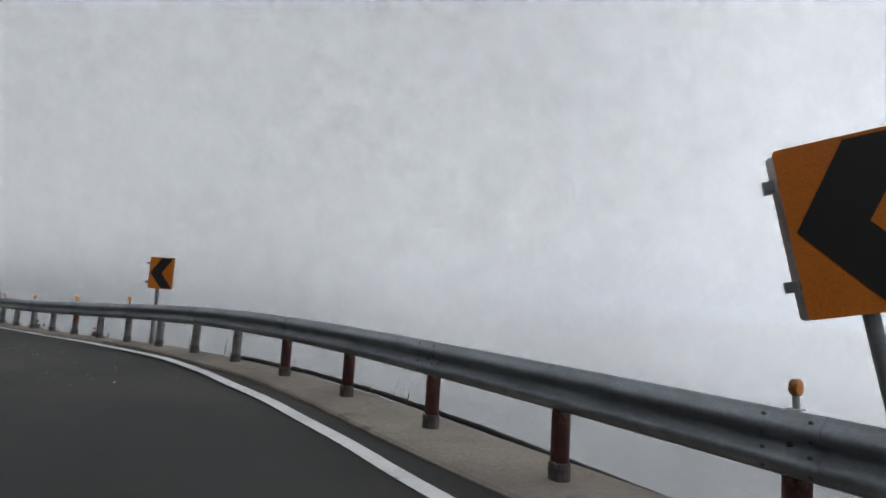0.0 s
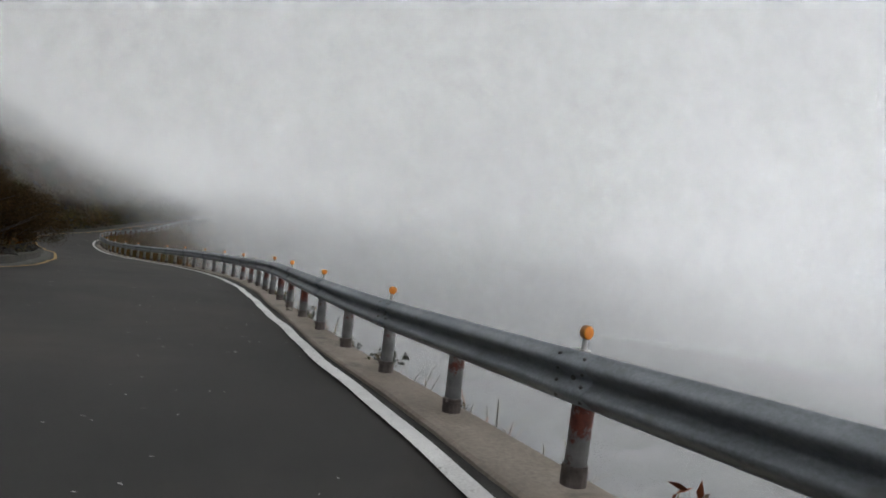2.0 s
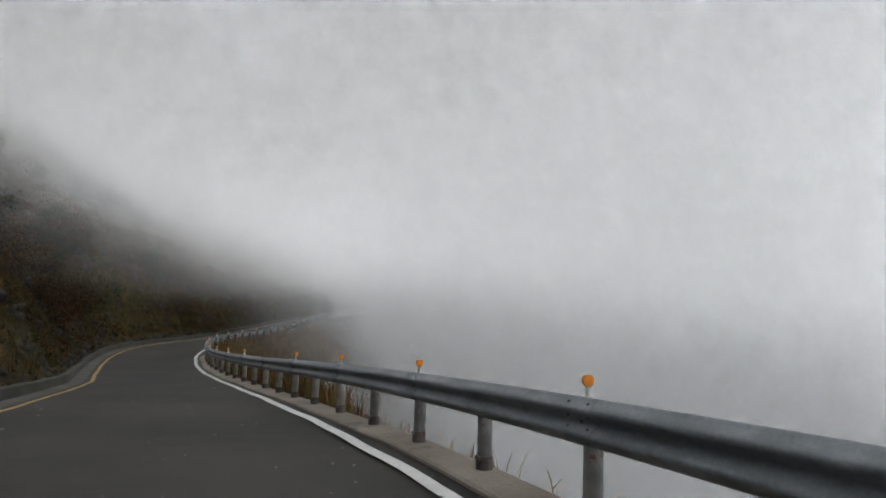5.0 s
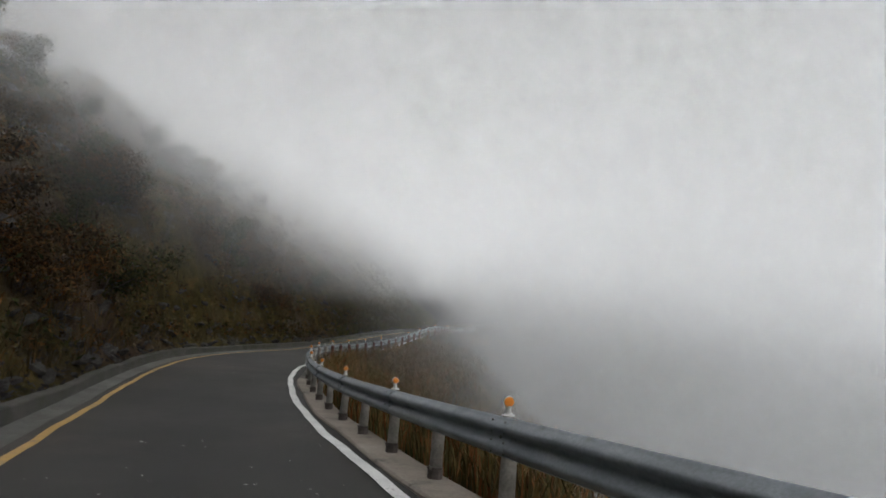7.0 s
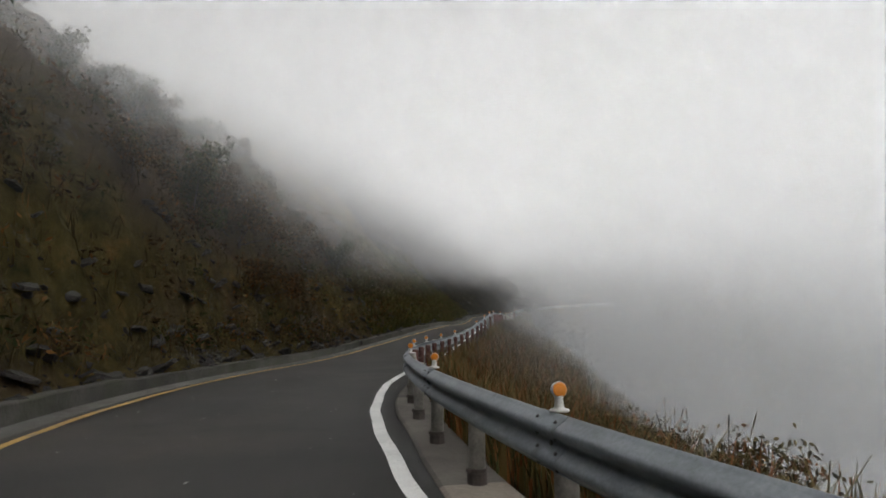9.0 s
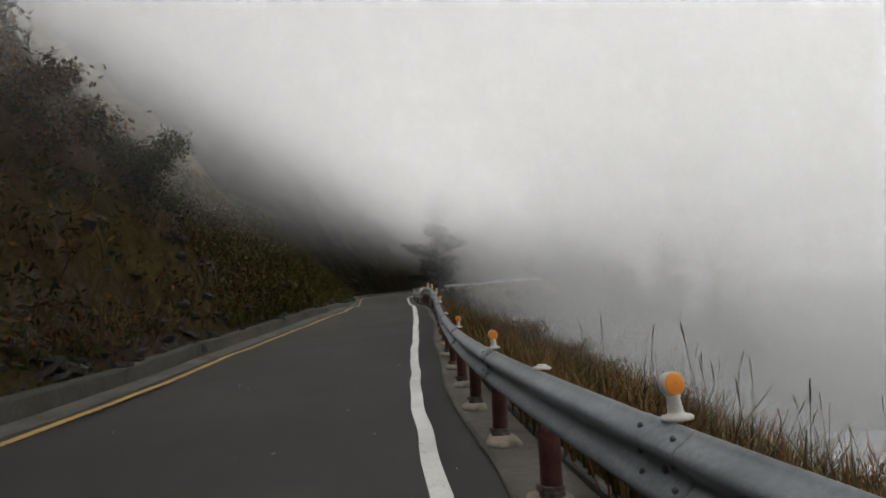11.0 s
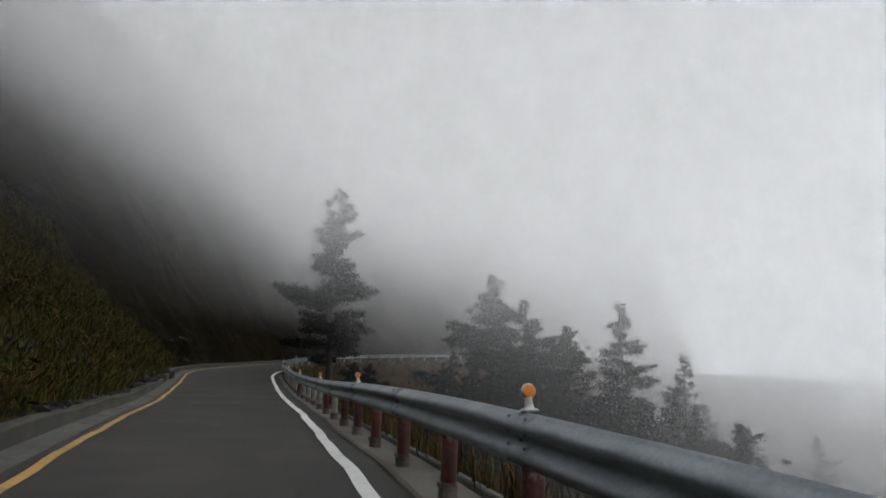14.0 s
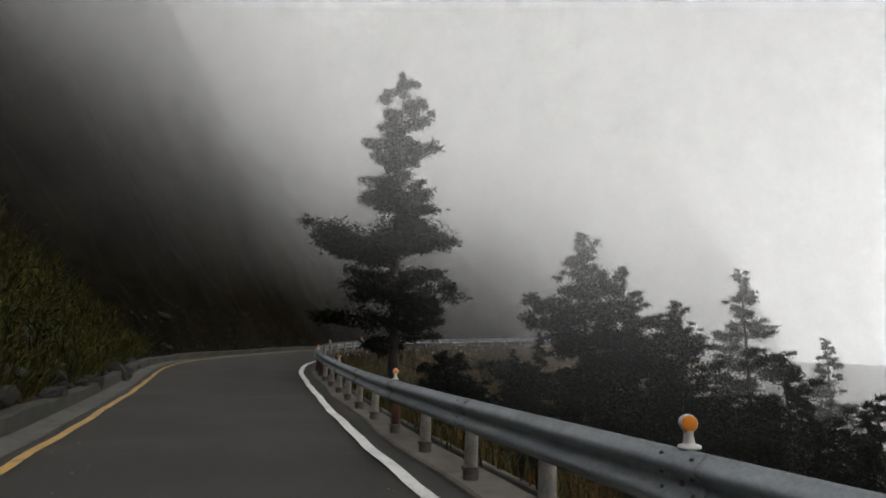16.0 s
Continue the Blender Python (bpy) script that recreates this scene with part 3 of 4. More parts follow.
# the mist outside the rail, below the road's height, its dim light in the colour
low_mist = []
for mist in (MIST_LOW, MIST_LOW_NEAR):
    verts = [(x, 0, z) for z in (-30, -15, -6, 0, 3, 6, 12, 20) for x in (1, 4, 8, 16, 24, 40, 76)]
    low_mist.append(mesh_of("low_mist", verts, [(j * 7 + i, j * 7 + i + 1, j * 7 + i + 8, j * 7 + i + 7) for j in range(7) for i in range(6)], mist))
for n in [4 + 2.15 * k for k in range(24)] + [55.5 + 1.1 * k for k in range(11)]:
    ob = tagged(new("low_mist", low_mist[n > 55]), "mist hanging below the road over the valley, darkened for the dim light there", "mist", "mist over the valley", "stuff")
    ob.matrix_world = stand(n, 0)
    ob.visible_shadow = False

# banks of mist out over the valley, one behind the other
for away, mist in [(a, MIST_BANK) for a in (30, 34, 38, 42, 46, 50, 54, 58, 62)] + [(a, MIST_LAST) for a in (66, 70, 74, 78, 82, 86, 92, 98, 105, 112, 120, 128, 137, 146, 156, 166, 177)]:
    verts, faces = [], []
    for j, z in enumerate((-70, -30, 0, 30, 120)):
        for i in range(13):
            run = -140 + 40 * i
            verts.append((run, 4.0 * math.sin(i * 1.9 + away), z))
    for j in range(4):
        for i in range(12):
            faces.append((j * 13 + i, j * 13 + i + 1, (j + 1) * 13 + i + 1, (j + 1) * 13 + i))
    ob = tagged(new("mist_bank", mesh_of("mist_bank", verts, faces, mist, True)), "dense white mist standing over the valley", "mist", "mist over the valley", "stuff")
    ob.matrix_world = pose(-8 + 0.93 * away, 0.37 * away, 0, 0, 0, 111.5)
    ob.visible_shadow = False

# and beyond the last bend, across the far slope
for y in [143 + 3.1 * k for k in range(16)]:
    verts = [(x, 0, z) for z in (-40, -15, 0, 12, 30, 90) for x in range(-90, 111, 25)]
    faces = [(j * 9 + i, j * 9 + i + 1, j * 9 + i + 10, j * 9 + i + 9) for j in range(5) for i in range(8)]
    ob = tagged(new("mist_bank", mesh_of("mist_bank", verts, faces, MIST_FAR)), "grey mist before the far slope", "mist", "mist over the valley", "stuff")
    ob.matrix_world = pose(-45, y, 0, 0, 0, -8)
    ob.visible_shadow = False


# ---- guard rail: posts, collars, lapped W-beam panels with bolts ----
RAIL_H = 0.785
SAG = [(-16, 0), (8, 0), (11, -0.012), (16, 0.024), (19, 0.01), (21, -0.02), (33, 0), (38, -0.018), (46, -0.026), (50, 0), (57, 0.014), (62, 0.03), (66, 0.01), (70, -0.03), (80, -0.028), (116, 0)]


def rail_top(n):
    """Height of the beam's upper edge over the posts' foot."""
    return RAIL_H + along(SAG, n)


guardrail = tagged(new("guardrail"), "weathered galvanised W-beam guard rail on round posts", "guard rail")
guardrail.location = at(0, 0)
PROFILE = []
for k in range(25):  # two round waves between flat lips, a shallower groove between
    h = k / 24
    wave = 0.5 - 0.5 * math.cos(4 * math.pi * h)
    wave = wave**0.8
    PROFILE.append((0.082 * wave + 0.014 * math.exp(-(((h - 0.5) / 0.08) ** 2)), 0.31 * h))


def under(ob, parent):
    """Hangs ob under parent at the place that it has."""
    ob.parent = parent
    ob.matrix_parent_inverse = Matrix.Translation(-guardrail.location)
    return ob


def panel_mesh(n):
    ns = np.linspace(n - 0.1, n + 2.1, 12)
    verts, faces = [], []
    dent = random.Random(int(n * 7))
    ding, deep, high = dent.uniform(0.3, 1.8), dent.choice((0, 0, 0.012, 0.02)), dent.uniform(0.05, 0.25)
    for k, m in enumerate(ns):
        lap = 0.006 if k <= 1 else 0.0
        for side in (0.0, -0.004):
            for l, h in PROFILE:
                pressed = deep * math.exp(-(((m - n - ding) / 0.18) ** 2) - ((h - high) / 0.08) ** 2)
                verts.append(at(m, 0.06 + l + lap + side - pressed, rail_top(m) - 0.31 + h))
    w = len(PROFILE)
    for k in range(len(ns) - 1):
        a = k * 2 * w
        for j in range(w - 1):
            faces.append((a + j, a + j + 1, a + 2 * w + j + 1, a + 2 * w + j))
            faces.append((a + w + j + 1, a + w + j, a + 3 * w + j, a + 3 * w + j + 1))
        for j in (0, w - 1):
            faces.append((a + j, a + w + j, a + 3 * w + j, a + 2 * w + j))
    e = (len(ns) - 1) * 2 * w
    for j in range(w - 1):
        faces += [(j, w + j, w + j + 1, j + 1), (e + j, e + j + 1, e + w + j + 1, e + w + j)]
    me = mesh_of("rail_panel", verts, faces, STEEL)
    body = (len(ns) - 1) * (2 * (w - 1) + 2)  # the two broad sides are smooth, the rims flat
    me.polygons.foreach_set("use_smooth", [i < body and i % (2 * (w - 1) + 2) < 2 * (w - 1) for i in range(len(faces))])
    return me


def bolts_mesh(n):
    bm = bmesh.new()
    for m in (n - 0.07, n + 0.07):
        for h in (0.035, 0.118, 0.192, 0.275):
            l = 0.06 + float(np.interp(h, [b for _, b in PROFILE], [a for a, _ in PROFILE])) + 0.007
            pose_ = Matrix.Translation(at(m, l, rail_top(m) - 0.31 + h)) @ Matrix.Rotation(heading(m), 4, "Z") @ Matrix.Rotation(radians(-90), 4, "Y")
            lathe(bm, [(0.013, -0.004), (0.013, 0.004), (0.008, 0.009)], 6, pose_)
    lathe(bm, [(0.02, -0.006), (0.02, 0.004), (0.012, 0.012)], 8, Matrix.Translation(at(n, 0.06 + 0.02, rail_top(n) - 0.155)) @ Matrix.Rotation(heading(n), 4, "Z") @ Matrix.Rotation(radians(-90), 4, "Y"))
    return bm


for n in range(-15, 113, 2):
    panel = under(new("rail_panel", panel_mesh(n)), guardrail)
    bm = bolts_mesh(n)
    me = bpy.data.meshes.new("splice_bolts")
    bm.to_mesh(me)
    bm.free()
    me.materials.append(STEEL_DARK)
    tagged(under(new("splice_bolts", me), panel), kind="stuff")
    panel.matrix_parent_inverse = Matrix.Translation(-guardrail.location)
for ob in [o for o in scene.objects if o.name.startswith("splice_bolts")]:
    ob.matrix_parent_inverse = Matrix()

post_meshes, collar_mesh = [], None
for m in (POST_GREY, POST_PALE, POST_RED):
    bm = bmesh.new()
    lathe(bm, [(0.066, -0.3), (0.066, 0.66), (0.063, 0.70), (0.05, 0.715)], 16)
    box(bm, (0.05, 0.075, 0.13), (-0.036, 0, RAIL_H - 0.16), 0.006)
    me = bpy.data.meshes.new("post")
    bm.to_mesh(me)
    bm.free()
    me.materials.append(m)
    me.polygons.foreach_set("use_smooth", [len(p.vertices) == 4 and p.area > 0.02 for p in me.polygons])
    post_meshes.append(me)
bm = bmesh.new()
lathe(bm, [(0.078, -0.02), (0.079, 0.085), (0.075, 0.095), (0.0765, 0.10), (0.0765, 0.118), (0.068, 0.121)], 16)
box(bm, (0.03, 0.05, 0.035), (-0.08, -0.02, 0.109), 0.004)
collar_mesh = bpy.data.meshes.new("collar")
bm.to_mesh(collar_mesh)
bm.free()
collar_mesh.materials.append(COLLAR)
dice = random.Random(5)
for n in range(-15, 114):
    kind = 2 if n < 4 else 0 if n < 27 else 1 if n < 47 else 2 if n < 60 else dice.choice((1, 2)) if n < 71 else dice.choice((1, 1, 1, 2))
    post = new("post", post_meshes[kind])
    post.matrix_world = stand(n, 0) @ pose(0, 0, 0, dice.uniform(-1, 1), dice.uniform(-1, 1), dice.uniform(-8, 8))
    under(post, guardrail)
    collar = new("collar", collar_mesh)
    collar.parent = post

# pale concrete mounds poured round some posts
for n in range(48, 57):
    bm = bmesh.new()
    bmesh.ops.create_icosphere(bm, subdivisions=3, radius=1)
    for v in bm.verts:
        v.co *= 1 + 0.22 * noise.noise(v.co * 1.4 + Vector((n * 3.1, 0, 0)))
        v.co = Vector((v.co.x * 0.15, v.co.y * 0.24, max(-0.05, v.co.z * 0.07)))
    me = bpy.data.meshes.new("footing")
    bm.to_mesh(me)
    bm.free()
    me.materials.append(CONCRETE)
    me.polygons.foreach_set("use_smooth", [True] * len(me.polygons))
    ob = new("footing", me)
    ob.matrix_world = stand(n, 0.02 * math.sin(n * 2.2))
    under(ob, guardrail)

# ---- reflector markers on the rail ----
def marker(dia, case, label):
    thing = tagged(new("reflector_marker"), label, "delineator", "reflector markers on the guard rail")
    mid = 0.105 if dia < 0.095 else 0.118
    r = dia / 2 if dia < 0.095 else dia * 0.43
    bm = bmesh.new()
    if dia < 0.095:
        lathe(bm, [(0.016, -0.06), (0.016, 0.07), (0.02, 0.085)], 10)
        box(bm, (0.05, 0.07, 0.006), (0, 0, 0.003), 0.002)
    else:
        lathe(bm, [(0.052, 0.0), (0.056, 0.006), (0.052, 0.014), (0.03, 0.02), (0.026, 0.03), (0.022, 0.07), (0.026, 0.085)], 18)
    part("stem", bm, WHITE_CASE, thing, "dirty white plastic stem with a foot flange", True)
    face = Matrix.Translation((0, 0, mid)) @ Matrix.Rotation(radians(90), 4, "X")
    bm = bmesh.new()
    lathe(bm, [(r * 0.7, -0.022), (r * 0.96, -0.016), (r * 1.04, 0.0), (r * 1.04, 0.016), (r * 0.97, 0.02)], 24, face)
    part("case", bm, case, thing, "", True)
    bm = bmesh.new()
    lathe(bm, [(r * 0.95, 0.012), (r * 0.95, 0.021), (r * 0.8, 0.0245), (r * 0.12, 0.027), (r * 0.1, 0.024)], 24, face)
    part("lens", bm, ORANGE, thing, "amber reflector lens")
    return thing


small_marker = marker(0.080, ORANGE_CASE, "small round amber reflector on a short stem")
large_marker = marker(0.096, WHITE_CASE, "round amber reflector in a white plastic case")
first = {id(small_marker): True, id(large_marker): True}
for n in (-1, 7, 9, 11, 13, 15, 17, 21, 23, 25, 27, 29, 33, 35, 37, 39, 41, 43, 45, 47, 49, 51, 53, 57, 59, 61, 63, 67, 71, 75, 79, 83, 87, 91, 95):
    thing = small_marker if n < 33 else large_marker
    m = stand(n, 0.03, rail_top(n) + 0.002, dice.uniform(-14, 10)) @ pose(0, 0, 0, dice.uniform(-4, 4), dice.uniform(-5, 5), 0)
    if first[id(thing)]:
        thing.matrix_world, first[id(thing)] = m, False
    else:
        copy_thing(thing, m)
bm = bmesh.new()
lathe(bm, [(0.052, 0.0), (0.056, 0.006), (0.052, 0.014), (0.03, 0.02), (0.028, 0.028)], 18)
for n in (46, 50, 55):
    me = bpy.data.meshes.new("marker_foot")
    bm.to_mesh(me)
    me.materials.append(WHITE_CASE)
    foot = tagged(new("marker_foot", me), "broken white plastic foot of a lost reflector", "delineator")
    foot.matrix_world = stand(n, 0.03, rail_top(n) + 0.002)
bm.free()


# ---- chevron signs behind the rail ----
def chevron_sign(name, wide, tall, foot, turn, label, low, lean=0.0, rear=0.045):
    """A bend marker on a pole: two panels back to back, the near one with its chevron to the left."""
    sign = tagged(new(name), label, "road sign", "chevron signs on the bend")
    sign.matrix_world = Matrix.Translation(foot) @ Matrix.Rotation(radians(turn), 4, "Z") @ Matrix.Rotation(radians(-lean), 4, "Y")
    bm = bmesh.new()
    lathe(bm, [(0.034, -0.4), (0.034, low + tall - 0.05), (0.026, low + tall - 0.04)], 14)
    part("pole", bm, POLE, sign, "grey steel pole", True)
    bm = bmesh.new()
    lathe(bm, [(0.044, -0.02), (0.044, low * 0.42), (0.036, low * 0.43)], 14)
    part("sleeve", bm, POLE_SLEEVE, sign, "pale scuffed sleeve", True)
    bm = bmesh.new()
    box(bm, (0.2, 0.14, 0.012), (0, 0, 0.006), 0.003)
    part("foot_plate", bm, POLE_SLEEVE, sign)
    mid = low + tall / 2
    for side, tilt, shift in ((-1, 0, 0.06), (1, -4, rear)):
        hinge = Matrix.Translation((shift, side * 0.05, mid)) @ Matrix.Rotation(radians(tilt), 4, "Z")
        bm = bmesh.new()
        r = bmesh.ops.create_cube(bm, size=1)
        bmesh.ops.transform(bm, matrix=Matrix.Diagonal((wide, 0.004, tall, 1)), verts=r["verts"])
        bmesh.ops.bevel(bm, geom=[e for e in bm.edges if abs(e.verts[0].co.y - e.verts[1].co.y) > 0.001], offset=0.022, segments=4, affect="EDGES", profile=0.5)
        bmesh.ops.transform(bm, matrix=hinge, verts=bm.verts)
        panel = part("panel", bm, SIGN_ORANGE if side < 0 else SIGN_BACK, sign, "orange sheet with a black chevron" if side < 0 else "bare metal back of the rear panel")
        if side < 0:
            bm = bmesh.new()
            a, b = wide / 2, tall / 2
            outline = [(-0.03 * wide + 0.0, b * 0.955), (a * 0.92, b * 0.955), (0.02 * wide, 0.0), (a * 0.98, -b * 0.955), (0.03 * wide, -b * 0.955), (-a * 0.9, 0.0)]
            front, rear = [], []
            for x, z in outline:
                front.append(bm.verts.new(hinge @ Vector((x, -0.0055, z))))
                rear.append(bm.verts.new(hinge @ Vector((x, -0.001, z))))
            bm.faces.new((front[0], front[1], front[2], front[5]))
            bm.faces.new((front[5], front[2], front[3], front[4]))
            for k in range(6):
                bm.faces.new((front[k], rear[k], rear[(k + 1) % 6], front[(k + 1) % 6]))
            part("chevron", bm, SIGN_BLACK, panel, "black chevron pointing left")
    for z in (mid + 0.3 * tall, mid - 0.3 * tall):
        bm = bmesh.new()
        box(bm, (wide * 0.94, 0.022, 0.035), (0.04, -0.03, z), 0.003)
        box(bm, (0.05, 0.1, 0.05), (0.015 - wide * 0.49, 0.0, z), 0.003)
        box(bm, (0.085, 0.085, 0.03), (0, 0, z), 0.004)
        part("bracket", bm, POLE, sign, "grey clamp bar")
    return sign


chevron_sign("chevron_sign", 0.475, 0.63, at(6.38, -0.1, 0.02), -20.7, "orange chevron sign with black arrow on a grey pole", 1.09)
chevron_sign("chevron_sign", 0.6, 0.8, at(-1.34, -0.1, 0.03), -50, "larger orange chevron sign on a leaning grey pole", 1.26, 12.0, 0.035)

# ---- the black hose lying outside the strip ----
curve = bpy.data.curves.new("drain_hose", "CURVE")
curve.dimensions, curve.bevel_depth, curve.bevel_resolution = "3D", 0.03, 3
line = curve.splines.new("POLY")
places = [at(n, l, h) for n, l, h in ((-4, -0.75, -0.2), (-1, -0.7, -0.12), (1, -0.62, -0.05), (2, -0.5, 0.0), (3, -0.38, 0.03), (4, -0.28, 0.03), (4.4, -0.24, 0.02))]
line.points.add(len(places) - 1)
for p, c in zip(line.points, places):
    p.co = (*c, 1)
curve.materials.append(RUBBER)
tagged(new("drain_hose", curve), "black rubber hose along the kerb strip's outer edge", "hose")

# the rounded outer kerb below the later stretch of rail
structure("outer_kerb", *solid_ribbon([n for n in fine_steps if 46 <= n <= 82], lambda n: [(-0.33, -0.3), (-0.335, 0.035), (-0.35, 0.05), (-0.4, 0.05), (-0.42, 0.03), (-0.43, -0.5)]), CONCRETE_GREY, "narrow raised concrete edge outside the posts")


# ---- plants: leaf sheets, grass, reeds, shrubs, trees ----
rng = np.random.default_rng(11)


def leaf_arrays(centres, size, flat=0.0, long=1.0):
    """Four corners for a small leaf at each centre, turned at random; flat lays them level, long stretches them."""
    n = len(centres)
    a = rng.normal(size=(n, 3))
    a[:, 2] *= 1 - flat
    a /= np.linalg.norm(a, axis=1)[:, None]
    b = np.cross(a, rng.normal(size=(n, 3)) * (1 - flat) + np.array([0, 0, 1.0]) * flat)
    b /= np.linalg.norm(b, axis=1)[:, None] + 1e-9
    s = (np.broadcast_to(size, (n,)) * rng.uniform(0.6, 1.4, n))[:, None]
    a, b = a * s * long, b * s * 0.5
    return np.stack([centres - a, centres - 0.2 * a + b, centres + a, centres - 0.2 * a - b], 1).reshape(-1, 3)


def quads_mesh(name, corners, mat):
    n = len(corners) // 4
    me = bpy.data.meshes.new(name)
    me.vertices.add(4 * n)
    me.vertices.foreach_set("co", np.asarray(corners, float).ravel())
    me.loops.add(4 * n)
    me.loops.foreach_set("vertex_index", np.arange(4 * n))
    me.polygons.add(n)
    me.polygons.foreach_set("loop_start", np.arange(n) * 4)
    me.update(calc_edges=True)
    me.materials.append(mat)
    return me


def bank_place(n, u):
    l = along(YELLOW, n) + FOOT + u
    p = at(n, l)
    return Vector((p.x, p.y, at(n, 0).z + hill(n, u, p.x, p.y)))


def valley_place(n, d):
    p = at(n, along(OUTER, n) - d)
    return Vector((p.x, p.y, at(n, 0).z + valley(n, d, p.x, p.y)))


def tufts(count, n0, n1, place, reach, wanted, clump, leaves, size, long=1.0, lift=0.5):
    """Centres of leaves in clumps scattered over a slope."""
    out, tries = [], 0
    while len(out) < count and tries < count * 12:
        tries += 1
        n, u = rng.uniform(n0, n1), reach[0] + (reach[1] - reach[0]) * rng.random() ** 1.4
        p = place(n, u)
        if rough(p.x, p.y, 5.0, 2.0) * 0.9 + 0.5 + 0.1 * u - rng.random() * 0.6 < wanted:
            continue
        r = clump * rng.uniform(0.5, 1.5)
        c = rng.normal(size=(leaves, 3)) * (r, r, r * 0.7) * 0.55
        c[:, 2] = np.abs(c[:, 2]) * 1.3
        out.append(np.array(p) + c + (0, 0, -0.05))
    return np.concatenate(out)


def stuff(name, mesh, label, category):
    return tagged(new(name, mesh), label, category, kind="stuff")


c = tufts(3000, 10, 72, bank_place, (0.5, 15), 0.25, 0.45, 42, 0.1)
stuff("bank_scrub", quads_mesh("bank_scrub", leaf_arrays(c, 0.055, 0.0, 1.4), SCRUB), "matted brown and rust dry scrub on the bank", "scrub")
c = tufts(1300, 30, 84, bank_place, (0.4, 11), 0.4, 0.4, 40, 0.1)
stuff("bank_greenery", quads_mesh("bank_greenery", leaf_arrays(c, 0.05, 0.0, 1.5), SCRUB_GREEN), "dark green undergrowth among the dry scrub", "scrub")


def blades(count, n0, n1, place, reach, tall, wide, lean=0.35):
    """Bent grass blades of two leaves each."""
    corners = []
    for _ in range(count):
        n, d = rng.uniform(n0, n1), reach[0] + (reach[1] - reach[0]) * rng.random() ** 1.6
        p = np.array(place(n, d)) - (0, 0, 0.03)
        h, a, w = tall * rng.uniform(0.45, 1.25), rng.uniform(0, 2 * math.pi), wide * rng.uniform(0.6, 1.3)
        s, t = np.array([math.cos(a), math.sin(a), 0]), np.array([-math.sin(a), math.cos(a), 0]) * lean * rng.uniform(0.2, 1.6) * h
        mid, tip = p + t * 0.35 + (0, 0, h * 0.6), p + t + (0, 0, h * 0.98)
        corners += [p - s * w, p + s * w, mid + s * w * 0.8, mid - s * w * 0.8, mid - s * w * 0.8, mid + s * w * 0.8, tip + s * w * 0.15, tip - s * w * 0.15]
    return np.array(corners)


stuff("bank_grass", quads_mesh("bank_grass", blades(20000, 27, 60, valley_place, (0.0, 9), 0.66, 0.013), GRASS), "long straw and rust coloured grass outside the rail", "grass")
stuff("verge_grass", quads_mesh("verge_grass", blades(17000, 60, 104, valley_place, (0.0, 9), 0.5, 0.013), BENTS), "dull brown and olive grass outside the rail", "grass")
stuff("tall_grass", quads_mesh("tall_grass", blades(17000, 36, 57, valley_place, (0.35, 4.5), 0.74, 0.010, 0.5), GRASS), "thick rust and olive grass standing above the rail", "grass")
stuff("olive_grass", quads_mesh("olive_grass", blades(26000, 57, 84, bank_place, (0.15, 9), 0.6, 0.014, 0.9), OLIVE), "drooping olive grass covering the bank", "grass")
stuff("green_grass", quads_mesh("green_grass", blades(7000, 28, 100, valley_place, (0.05, 5), 0.38, 0.011), GRASS_GREEN), "green grass tufts along the kerb", "grass")
stuff("edge_weeds", quads_mesh("edge_weeds", blades(800, 1.5, 26, valley_place, (0.0, 0.5), 0.32, 0.006, 0.6), GRASS), "sparse dry weeds on the cliff edge", "weeds")
stuff("bank_bents", quads_mesh("bank_bents", blades(7000, 30, 62, bank_place, (0.3, 9), 0.5, 0.012, 0.8), BENTS), "drooping dry grass on the uphill bank", "grass")


def reeds(count, n0, n1, reach, tall):
    """Reed stems with a dark seed head: thin three-sided stems and spindles."""
    verts, faces = [], []
    for _ in range(count):
        n, d = rng.uniform(n0, n1), rng.uniform(*reach)
        p, h = np.array(valley_place(n, d)), tall * rng.uniform(0.7, 1.2)
        way = rng.normal(size=3) * (0.13, 0.13, 0) + (0, 0, 1)
        kink = rng.normal(size=3) * (0.1, 0.1, 0)
        head = rng.uniform(0.10, 0.19)
        rings = [(0.0, 0.003), (0.55, 0.0026), (1 - head / h, 0.0022), (1 - head / h + 0.01, 0.0045), (1 - 0.45 * head / h, 0.0062), (1.0, 0.0012)]
        base = len(verts)
        for f, r in rings:
            c = p + way * h * f + kink * h * f * f
            for k in range(3):
                a = 2 * math.pi * k / 3 + n
                verts.append(c + (r * math.cos(a), r * math.sin(a), 0))
        for j in range(len(rings) - 1):
            for k in range(3):
                faces.append((base + 3 * j + k, base + 3 * j + (k + 1) % 3, base + 3 * j + 3 + (k + 1) % 3, base + 3 * j + 3 + k))
    return mesh_of("reeds", verts, faces, REED)


for n0, n1, count, tall, reach in ((38, 46, 60, 1.05, (0.8, 3)), (47.5, 53, 130, 1.2, (0.7, 3.2)), (53, 58, 110, 1.0, (0.8, 3.0)), (58.5, 65, 360, 0.82, (0.6, 2.6)), (65, 69, 80, 0.9, (0.6, 2.4)), (70, 73, 14, 0.9, (0.6, 2.4))):
    ob = stuff("reeds", reeds(count, n0, n1, reach, tall), "tall dry reeds with dark seed heads outside the rail", "reeds")


